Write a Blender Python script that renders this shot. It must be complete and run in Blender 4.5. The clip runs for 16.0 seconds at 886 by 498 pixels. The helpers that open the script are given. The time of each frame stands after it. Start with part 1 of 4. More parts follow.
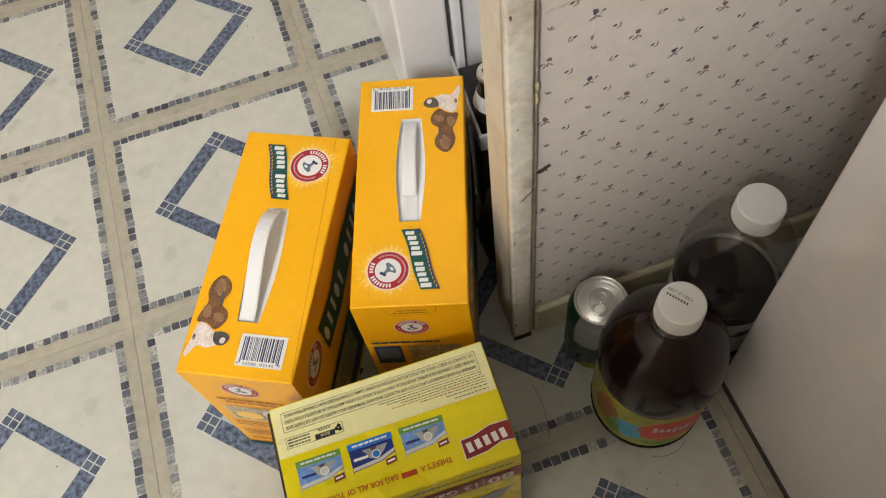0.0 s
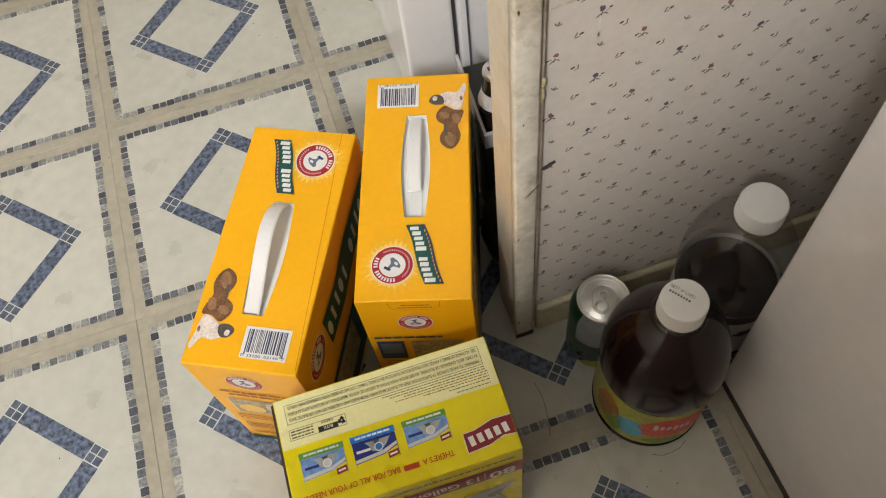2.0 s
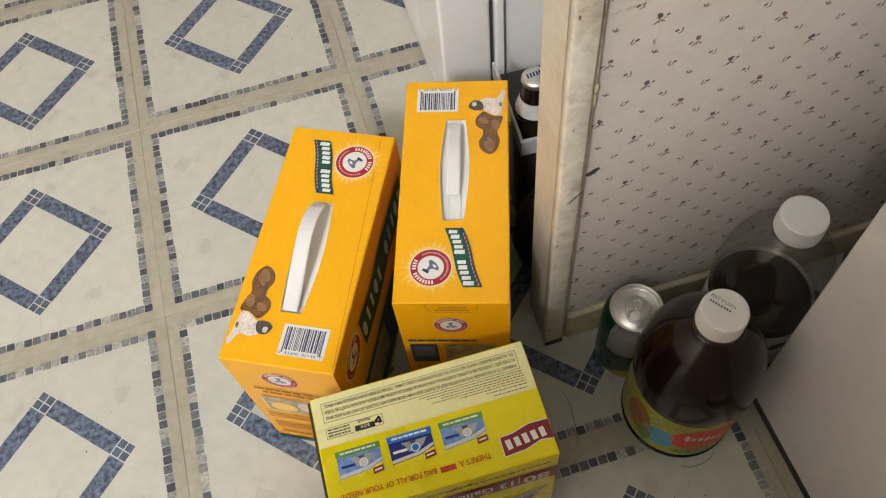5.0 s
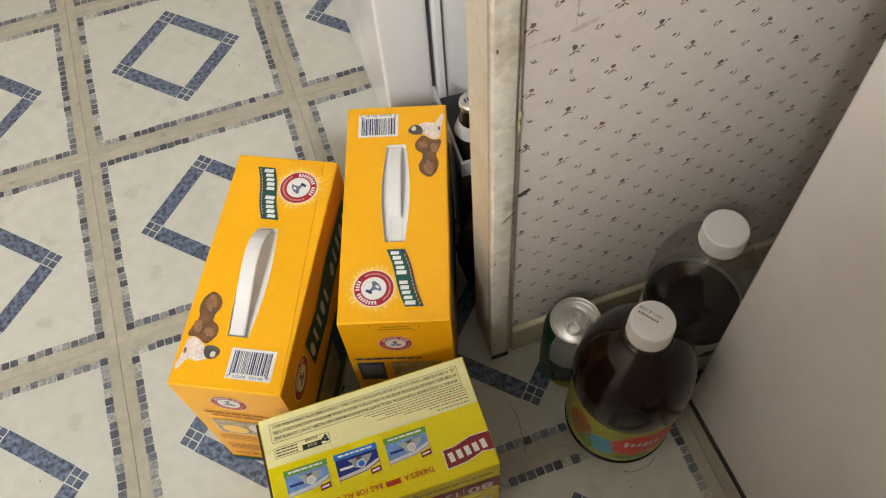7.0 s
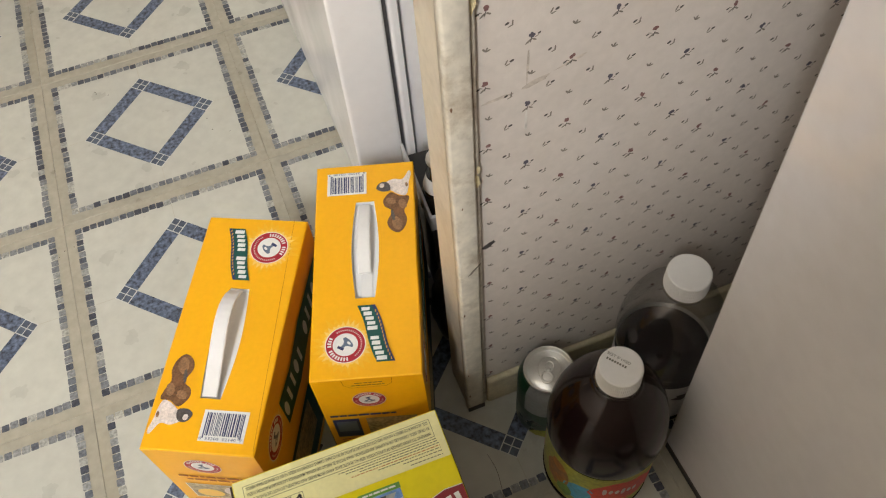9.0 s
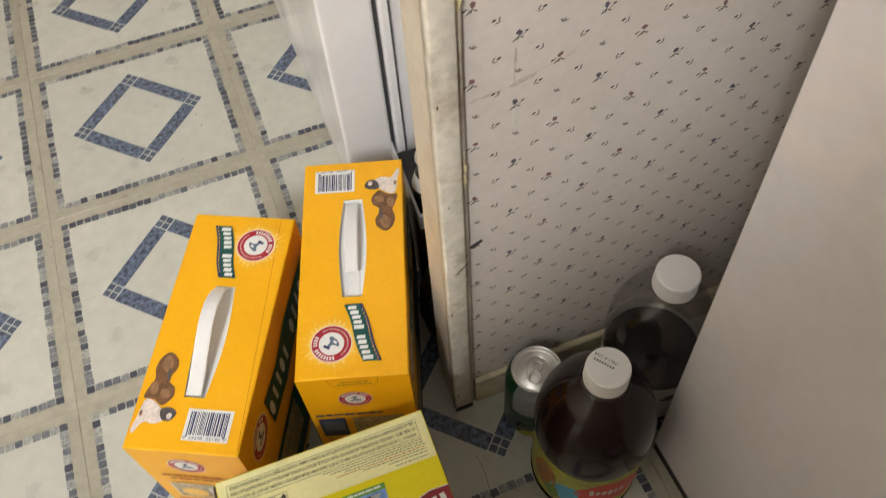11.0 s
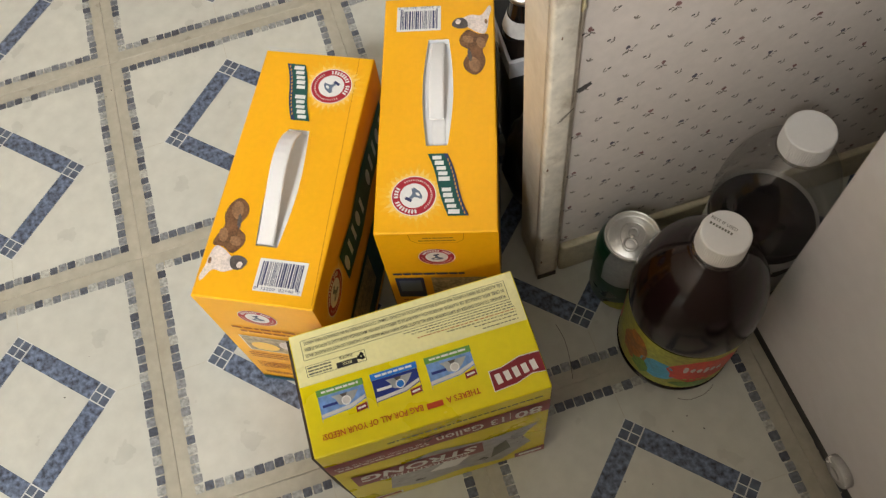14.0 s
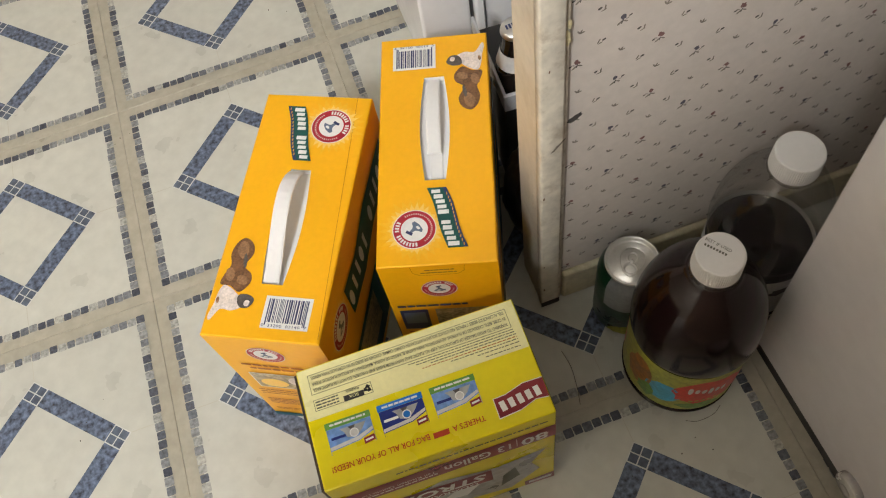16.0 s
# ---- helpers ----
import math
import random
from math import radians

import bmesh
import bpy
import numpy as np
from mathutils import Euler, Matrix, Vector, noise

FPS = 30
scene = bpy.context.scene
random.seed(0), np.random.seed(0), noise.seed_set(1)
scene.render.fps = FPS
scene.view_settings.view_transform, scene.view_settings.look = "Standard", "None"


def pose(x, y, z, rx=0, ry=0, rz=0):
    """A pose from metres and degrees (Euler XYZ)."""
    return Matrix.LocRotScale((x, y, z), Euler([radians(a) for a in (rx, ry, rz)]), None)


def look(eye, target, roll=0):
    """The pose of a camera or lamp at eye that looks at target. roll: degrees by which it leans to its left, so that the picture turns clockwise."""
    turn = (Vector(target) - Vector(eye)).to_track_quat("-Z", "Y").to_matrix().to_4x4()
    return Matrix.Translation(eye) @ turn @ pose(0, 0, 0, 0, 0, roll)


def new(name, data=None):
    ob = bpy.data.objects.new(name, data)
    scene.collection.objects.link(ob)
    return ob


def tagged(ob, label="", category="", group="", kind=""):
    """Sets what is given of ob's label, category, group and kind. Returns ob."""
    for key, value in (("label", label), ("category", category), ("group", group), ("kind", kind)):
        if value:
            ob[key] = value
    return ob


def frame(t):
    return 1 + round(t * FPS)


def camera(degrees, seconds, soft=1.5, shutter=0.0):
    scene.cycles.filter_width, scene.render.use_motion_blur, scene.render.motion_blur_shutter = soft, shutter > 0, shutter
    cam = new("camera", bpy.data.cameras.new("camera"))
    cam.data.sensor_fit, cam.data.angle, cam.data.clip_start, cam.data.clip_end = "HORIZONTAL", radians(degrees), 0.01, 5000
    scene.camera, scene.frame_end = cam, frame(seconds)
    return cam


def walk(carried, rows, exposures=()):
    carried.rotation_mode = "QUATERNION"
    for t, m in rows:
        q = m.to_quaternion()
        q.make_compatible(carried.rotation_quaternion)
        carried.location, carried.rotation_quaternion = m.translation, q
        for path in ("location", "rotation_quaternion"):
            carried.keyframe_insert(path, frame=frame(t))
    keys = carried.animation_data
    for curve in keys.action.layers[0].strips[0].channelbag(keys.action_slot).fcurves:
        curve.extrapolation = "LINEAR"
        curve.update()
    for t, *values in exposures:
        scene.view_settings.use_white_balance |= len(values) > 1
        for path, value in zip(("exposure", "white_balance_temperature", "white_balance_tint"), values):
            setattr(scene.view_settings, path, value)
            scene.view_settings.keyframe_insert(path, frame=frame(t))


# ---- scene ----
cam = camera(56.5, 16.0, soft=1.1, shutter=0.65)
PATH = [
    (0, (0.309, -0.821, 0.894), (0.465, 0.122, -0.863), -10.5),
    (0.5, (0.307, -0.824, 0.892), (0.459, 0.117, -0.866), -10.7),
    (1, (0.309, -0.826, 0.894), (0.463, 0.116, -0.864), -10.8),
    (1.5, (0.305, -0.829, 0.894), (0.462, 0.113, -0.863), -10.5),
    (2, (0.303, -0.828, 0.895), (0.461, 0.122, -0.858), -9.8),
    (2.5, (0.299, -0.828, 0.9), (0.473, 0.131, -0.847), -8.7),
    (3, (0.292, -0.828, 0.903), (0.488, 0.146, -0.833), -8.3),
    (3.5, (0.283, -0.826, 0.911), (0.493, 0.183, -0.802), -7.3),
    (4, (0.271, -0.824, 0.9), (0.44, 0.18, -0.821), -7.7),
    (4.2, (0.272, -0.824, 0.896), (0.421, 0.161, -0.838), -8.2),
    (6.3, (0.268, -0.833, 0.903), (0.477, 0.133, -0.836), -7.5),
    (6.5, (0.271, -0.825, 0.912), (0.499, 0.141, -0.824), -6.6),
    (7, (0.291, -0.842, 0.922), (0.538, 0.137, -0.805), -5.7),
    (7.5, (0.293, -0.846, 0.918), (0.547, 0.145, -0.8), -5.1),
    (8, (0.299, -0.848, 0.92), (0.541, 0.158, -0.791), -5.8),
    (8.5, (0.307, -0.853, 0.931), (0.586, 0.201, -0.746), -6.4),
    (8.7, (0.305, -0.853, 0.931), (0.611, 0.215, -0.732), -6.1),
    (10.8, (0.315, -0.85, 0.926), (0.656, 0.219, -0.73), -5.1),
    (11, (0.312, -0.851, 0.926), (0.644, 0.208, -0.738), -4.7),
    (11.5, (0.299, -0.861, 0.899), (0.578, 0.097, -0.834), -4.5),
    (11.6, (0.296, -0.857, 0.883), (0.547, 0.053, -0.879), -5.2),
    (12, (0.276, -0.855, 0.835), (0.486, -0.058, -0.987), -5.6),
    (12.5, (0.276, -0.842, 0.83), (0.442, -0.096, -1.018), -7.6),
    (13, (0.282, -0.835, 0.84), (0.447, -0.058, -0.996), -8.2),
    (13.5, (0.28, -0.828, 0.845), (0.43, -0.012, -0.975), -8.9),
    (14, (0.28, -0.823, 0.851), (0.404, 0.042, -0.948), -10.4),
    (14.5, (0.284, -0.83, 0.855), (0.393, 0.064, -0.931), -12.4),
    (15, (0.285, -0.834, 0.857), (0.397, 0.075, -0.921), -13.1),
    (15.5, (0.287, -0.832, 0.862), (0.399, 0.095, -0.907), -13.7),
    (16, (0.288, -0.834, 0.863), (0.409, 0.108, -0.898), -13.3),
]
walk(cam, [(t, look(eye, target, roll)) for t, eye, target, roll in PATH])

# ---- world, lamps, exposure ----
world = bpy.data.worlds.new("world")
scene.world = world
world.use_nodes = True
world.node_tree.nodes["Background"].inputs[0].default_value = (0.9, 0.95, 1.0, 1)
world.node_tree.nodes["Background"].inputs[1].default_value = 0.3


CEILING = 2.4
LAMP = (-0.62, -1.80, CEILING - 0.29)
lamp_data = bpy.data.lights.new("ceiling_lamp_light", "POINT")
lamp_data.energy, lamp_data.shadow_soft_size, lamp_data.color = 138, 0.15, (0.925, 0.958, 0.985)
new("ceiling_lamp_light", lamp_data).location = LAMP
scene.view_settings.exposure = 0.0

# ---- materials ----
def lin(r, g, b):
    """Linear colour from 0..255 display values."""
    return tuple((v / 12.92 if v <= 0.04045 else ((v + 0.055) / 1.055) ** 2.4) for v in (r / 255, g / 255, b / 255))


def node(tree, kind, **values):
    n = tree.nodes.new(kind)
    for key, value in values.items():
        if key in n.inputs:
            n.inputs[key].default_value = value
    return n


def surface(name, colour, rough=0.5, metal=0.0, vary=0.06, scale=18.0, fine=220.0, bump=0.0, bump_scale=350.0,
            stain=None, stain_scale=6.0, stain_amount=0.0, coat=0.0, random_object=0.0, coords="Object", spec=0.5):
    """A painted, printed or plain surface: mottled at two scales, with fine relief and optional stains."""
    m = bpy.data.materials.new(name)
    m.use_nodes = True
    t, link = m.node_tree, m.node_tree.links.new
    b = t.nodes["Principled BSDF"]
    b.inputs["Metallic"].default_value = metal
    b.inputs["Coat Weight"].default_value = coat
    b.inputs["Specular IOR Level"].default_value = spec
    tc = t.nodes.new("ShaderNodeTexCoord")
    big = node(t, "ShaderNodeTexNoise", Scale=scale, Detail=4.0)
    small = node(t, "ShaderNodeTexNoise", Scale=fine, Detail=3.0)
    link(tc.outputs[coords], big.inputs["Vector"])
    link(tc.outputs[coords], small.inputs["Vector"])
    add = t.nodes.new("ShaderNodeMath")
    add.operation = "ADD"
    link(big.outputs["Fac"], add.inputs[0])
    link(small.outputs["Fac"], add.inputs[1])
    span = node(t, "ShaderNodeMapRange")
    span.inputs["From Min"].default_value, span.inputs["From Max"].default_value = 0.7, 1.3
    span.inputs["To Min"].default_value, span.inputs["To Max"].default_value = 1 - vary, 1 + vary
    link(add.outputs[0], span.inputs["Value"])
    col = t.nodes.new("ShaderNodeVectorMath")
    col.operation = "SCALE"
    col.inputs[0].default_value = colour
    link(span.outputs[0], col.inputs["Scale"])
    out = col.outputs[0]
    if random_object:
        info = t.nodes.new("ShaderNodeObjectInfo")
        r = node(t, "ShaderNodeMapRange")
        r.inputs["To Min"].default_value, r.inputs["To Max"].default_value = 1 - random_object, 1 + random_object
        link(info.outputs["Random"], r.inputs["Value"])
        s = t.nodes.new("ShaderNodeVectorMath")
        s.operation = "SCALE"
        link(out, s.inputs[0])
        link(r.outputs[0], s.inputs["Scale"])
        out = s.outputs[0]
    if stain:
        n = node(t, "ShaderNodeTexNoise", Scale=stain_scale, Detail=6.0, Roughness=0.7)
        link(tc.outputs[coords], n.inputs["Vector"])
        ramp = node(t, "ShaderNodeMapRange")
        ramp.inputs["From Min"].default_value, ramp.inputs["From Max"].default_value = 0.52, 0.72
        ramp.inputs["To Max"].default_value = stain_amount
        link(n.outputs["Fac"], ramp.inputs["Value"])
        mix = t.nodes.new("ShaderNodeMix")
        mix.data_type = "RGBA"
        link(ramp.outputs[0], mix.inputs[0])
        link(out, mix.inputs[6])
        mix.inputs[7].default_value = (*stain, 1)
        out = mix.outputs[2]
    link(out, b.inputs["Base Color"])
    rr = node(t, "ShaderNodeMapRange")
    rr.inputs["From Min"].default_value, rr.inputs["From Max"].default_value = 0.3, 0.7
    rr.inputs["To Min"].default_value, rr.inputs["To Max"].default_value = max(rough - 0.07, 0.02), rough + 0.07
    link(big.outputs["Fac"], rr.inputs["Value"])
    link(rr.outputs[0], b.inputs["Roughness"])
    if bump:
        n = node(t, "ShaderNodeTexNoise", Scale=bump_scale, Detail=3.0)
        link(tc.outputs[coords], n.inputs["Vector"])
        bp = t.nodes.new("ShaderNodeBump")
        bp.inputs["Strength"].default_value, bp.inputs["Distance"].default_value = bump, 0.001
        link(n.outputs["Fac"], bp.inputs["Height"])
        link(bp.outputs[0], b.inputs["Normal"])
    return m


def mosaic_material(name, stops, rough=0.35, speckle=0.25, scale=160.0):
    """Printed mosaic pieces, each with its own tone."""
    m = surface(name, (0.3, 0.3, 0.3), rough)
    t, link = m.node_tree, m.node_tree.links.new
    g = t.nodes.new("ShaderNodeNewGeometry")
    info = t.nodes.new("ShaderNodeObjectInfo")
    s = t.nodes.new("ShaderNodeMath")
    s.operation = "ADD"
    link(g.outputs["Random Per Island"], s.inputs[0])
    link(info.outputs["Random"], s.inputs[1])
    f = t.nodes.new("ShaderNodeMath")
    f.operation = "FRACT"
    link(s.outputs[0], f.inputs[0])
    ramp = t.nodes.new("ShaderNodeValToRGB")
    e = ramp.color_ramp.elements
    while len(e) < len(stops):
        e.new(0.5)
    for el, (p, c) in zip(e, stops):
        el.position, el.color = p, (*c, 1)
    link(f.outputs[0], ramp.inputs[0])
    tc = t.nodes.new("ShaderNodeTexCoord")
    n = node(t, "ShaderNodeTexNoise", Scale=scale, Detail=3.0)
    link(tc.outputs["Object"], n.inputs["Vector"])
    r = node(t, "ShaderNodeMapRange")
    r.inputs["From Min"].default_value, r.inputs["From Max"].default_value = 0.3, 0.7
    r.inputs["To Min"].default_value, r.inputs["To Max"].default_value = 1 - speckle, 1 + speckle
    link(n.outputs["Fac"], r.inputs["Value"])
    k = t.nodes.new("ShaderNodeVectorMath")
    k.operation = "SCALE"
    link(ramp.outputs[0], k.inputs[0])
    link(r.outputs[0], k.inputs["Scale"])
    link(k.outputs[0], t.nodes["Principled BSDF"].inputs["Base Color"])
    return m


FLOOR_BAND = surface("vinyl_beige_band", (0.40, 0.375, 0.30), 0.34, vary=0.12, scale=14, fine=90, bump=0.08, stain=(0.30, 0.25, 0.16), stain_scale=9, stain_amount=0.35, random_object=0.04)
FLOOR_MARBLE = surface("vinyl_marble", (0.54, 0.54, 0.48), 0.32, vary=0.07, scale=16, fine=60, bump=0.06, stain=(0.47, 0.47, 0.39), stain_scale=14, stain_amount=0.25, random_object=0.05)
MOSAIC = mosaic_material("vinyl_mosaic_strip", [(0.0, (0.055, 0.062, 0.082)), (0.30, (0.10, 0.112, 0.138)), (0.52, (0.17, 0.182, 0.20)), (0.78, (0.29, 0.30, 0.295)), (1.0, (0.43, 0.43, 0.385))], speckle=0.35, scale=260.0)
BLUE_BAR = mosaic_material("vinyl_blue_marble", [(0.0, (0.098, 0.125, 0.185)), (1.0, (0.12, 0.148, 0.21))], speckle=0.8, scale=180.0)
BLUE_BLOCK = mosaic_material("vinyl_blue_block", [(0.0, (0.07, 0.09, 0.13)), (1.0, (0.115, 0.14, 0.185))], speckle=0.25)
GROUT_LINE = surface("vinyl_white_joint", (0.60, 0.61, 0.58), 0.4)
JOINT = surface("vinyl_marble_joint", (0.50, 0.48, 0.40), 0.4)
SEAM = surface("floor_seam_dirt", (0.33, 0.30, 0.23), 0.8, vary=0.2, scale=3, stain=(0.07, 0.055, 0.04), stain_scale=2.2, stain_amount=1.0)
WALLPAPER = surface("wallpaper", (0.65, 0.585, 0.525), 0.72, vary=0.05, scale=5, fine=140, bump=0.15, bump_scale=500, stain=(0.45, 0.38, 0.30), stain_scale=5, stain_amount=0.25)
PETAL_RED = surface("wallpaper_red_print", (0.21, 0.105, 0.095), 0.75, vary=0.3, fine=400)
PETAL_BLUE = surface("wallpaper_blue_print", (0.10, 0.09, 0.11), 0.75, vary=0.3, fine=400)
LEAF_PRINT = surface("wallpaper_leaf_print", (0.21, 0.18, 0.145), 0.75, vary=0.3, fine=400)
LEAF_DARK = surface("wallpaper_dark_leaf_print", (0.09, 0.075, 0.065), 0.75, vary=0.3, fine=400)
TRIM = surface("cream_paint", (0.68, 0.63, 0.53), 0.5, vary=0.16, scale=20, fine=110, bump=0.6, bump_scale=70, stain=(0.30, 0.22, 0.13), stain_scale=22, stain_amount=0.75)
JAMB = surface("cream_jamb_paint", (0.62, 0.55, 0.44), 0.5, vary=0.08, scale=12, fine=120, bump=0.2, bump_scale=90, stain=(0.38, 0.27, 0.13), stain_scale=9, stain_amount=0.45)
CREAM_BASE = surface("cream_baseboard_paint", (0.62, 0.55, 0.38), 0.5, vary=0.1, bump=0.2, bump_scale=90, stain=(0.25, 0.19, 0.10), stain_scale=14, stain_amount=0.6)
ENAMEL = surface("white_enamel", (0.86, 0.86, 0.87), 0.20, vary=0.02, scale=6, fine=60, bump=0.04, bump_scale=500, stain=(0.62, 0.60, 0.57), stain_scale=7, stain_amount=0.25)
ENAMEL_SIDE = surface("textured_white_enamel", (0.69, 0.67, 0.68), 0.09, vary=0.03, scale=5, fine=60, bump=0.02, bump_scale=420, stain=(0.55, 0.51, 0.48), stain_scale=4, stain_amount=0.35)
RUBBER = surface("grey_gasket", (0.10, 0.10, 0.105), 0.6)
BLACK = surface("black_plastic", (0.02, 0.02, 0.02), 0.5)
PLASTER = surface("room_plaster", (0.60, 0.518, 0.43), 0.85, vary=0.04, scale=3, bump=0.1, bump_scale=80)
CEILING_PAINT = surface("ceiling_paint", (0.52, 0.50, 0.46), 0.9, vary=0.03, scale=3, bump=0.15, bump_scale=60)

# ---- mesh helpers ----
def mesh_object(name, bm, material, parent=None, label="", smooth=False):
    me = bpy.data.meshes.new(name)
    bmesh.ops.recalc_face_normals(bm, faces=bm.faces)
    bm.to_mesh(me)
    bm.free()
    for m in material if isinstance(material, (list, tuple)) else [material]:
        me.materials.append(m)
    if smooth:
        for p in me.polygons:
            p.use_smooth = True
    ob = new(name, me)
    if parent:
        ob.parent = parent
    if label:
        ob["label"] = label
    return ob


def part(name, bm, material, parent, label="", smooth=False):
    return mesh_object(name, bm, material, parent, label, smooth)


def thing(name, m, label, category, group="", kind=""):
    """An Empty at the base of a thing, which parents its parts."""
    ob = new(name)
    ob.empty_display_size = 0.02
    ob.matrix_world = m
    return tagged(ob, label, category, group, kind)


def box(x0, x1, y0, y1, z0, z1, bevel=0.0, segments=2, bm=None):
    bm = bm or bmesh.new()
    made = bmesh.ops.create_cube(bm, size=1.0)["verts"]
    for v in made:
        v.co = Vector((x0 + (v.co.x + 0.5) * (x1 - x0), y0 + (v.co.y + 0.5) * (y1 - y0), z0 + (v.co.z + 0.5) * (z1 - z0)))
    if bevel:
        edges = {e for v in made for e in v.link_edges}
        bmesh.ops.bevel(bm, geom=list(edges), offset=bevel, segments=segments, profile=0.5, affect="EDGES")
    return bm


def lathe(profile, steps=48, bm=None, squash=None):
    """Turns (radius, z) pairs round the z axis."""
    bm = bm or bmesh.new()
    rings = []
    for r, z in profile:
        if r < 1e-6:
            rings.append([bm.verts.new((0, 0, z))])
        else:
            rings.append([bm.verts.new((r * math.cos(2 * math.pi * i / steps), r * math.sin(2 * math.pi * i / steps), z)) for i in range(steps)])
    for a, b in zip(rings, rings[1:]):
        for i in range(steps):
            j = (i + 1) % steps
            if len(a) == 1 and len(b) == 1:
                continue
            if len(a) == 1:
                bm.faces.new((a[0], b[j], b[i]))
            elif len(b) == 1:
                bm.faces.new((a[i], a[j], b[0]))
            else:
                bm.faces.new((a[i], a[j], b[j], b[i]))
    return bm


def smooth_profile(points, per=5):
    """A rounder profile through the given (radius, z) points (Catmull-Rom)."""
    p = [points[0], *points, points[-1]]
    out = []
    for i in range(1, len(p) - 2):
        for k in range(per):
            t = k / per
            out.append(tuple(0.5 * ((2 * p[i][c]) + (p[i + 1][c] - p[i - 1][c]) * t + (2 * p[i - 1][c] - 5 * p[i][c] + 4 * p[i + 1][c] - p[i + 2][c]) * t * t
                             + (3 * p[i][c] - p[i - 1][c] - 3 * p[i + 1][c] + p[i + 2][c]) * t ** 3) for c in (0, 1)))
    out.append(points[-1])
    return [(max(r, 0.0), z) for r, z in out]


def flat(bm, points, z=0.0, slot=0):
    f = bm.faces.new([bm.verts.new((x, y, z)) for x, y in points])
    f.material_index = slot
    return f


def rect(cx, cy, w, h, turn=0.0):
    c, s = math.cos(math.radians(turn)), math.sin(math.radians(turn))
    return [(cx + c * a * w / 2 - s * b * h / 2, cy + s * a * w / 2 + c * b * h / 2) for a, b in ((-1, -1), (1, -1), (1, 1), (-1, 1))]


# ---- setting ----
TILE = 0.3048
WALL_Y = -0.475          # papered face of the partition
ROOM = (-6 * TILE, 5 * TILE, -7 * TILE, 5 * TILE)


def build_setting():
    x0, x1, y0, y1 = ROOM
    floor = mesh_object("floor", box(x0, x1, y0, y1, -0.06, -0.0035), SEAM)
    tagged(floor, "square vinyl floor tiles with printed blue diamonds and mosaic borders", "floor", kind="structure")
    ceiling = mesh_object("ceiling", box(x0, x1, y0, y1, CEILING, CEILING + 0.08), CEILING_PAINT)
    tagged(ceiling, "plain off-white painted ceiling", "ceiling", kind="structure")
    for name, b in (("wall_west", (x0 - 0.1, x0, y0, y1)), ("wall_east", (x1, x1 + 0.1, y0, y1)), ("wall_south", (x0 - 0.1, x1 + 0.1, y0 - 0.1, y0)), ("wall_north", (x0 - 0.1, x1 + 0.1, y1, y1 + 0.1))):
        w = mesh_object(name, box(*b, -0.06, CEILING + 0.08), PLASTER)
        tagged(w, "plain cream painted kitchen wall", "wall", kind="structure")
    # Unseen block added behind the camera; its raked top shapes the corner's shade.
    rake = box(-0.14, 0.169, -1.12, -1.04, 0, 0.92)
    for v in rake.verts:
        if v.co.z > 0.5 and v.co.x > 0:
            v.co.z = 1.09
    low = mesh_object("shade_block_low", rake, PLASTER)
    tagged(low, "unseen plain half-height block with a raked top, added to shade the corner", "wall", kind="structure")
    # Another unseen block, full height, added to keep direct lamplight off the cabinet side.
    stub = mesh_object("shade_block_tall", box(0.17, x1, -1.12, -1.04, 0, CEILING), PLASTER)
    tagged(stub, "unseen plain full-height block, added to keep the lamp off the right side", "wall", kind="structure")
    wall = mesh_object("wall_papered", box(0.445, x1, WALL_Y, WALL_Y + 0.046, 0, CEILING), WALLPAPER)
    tagged(wall, "thin partition wall with small red and blue flowered wallpaper", "wall", kind="structure")
    return floor, wall


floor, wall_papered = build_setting()


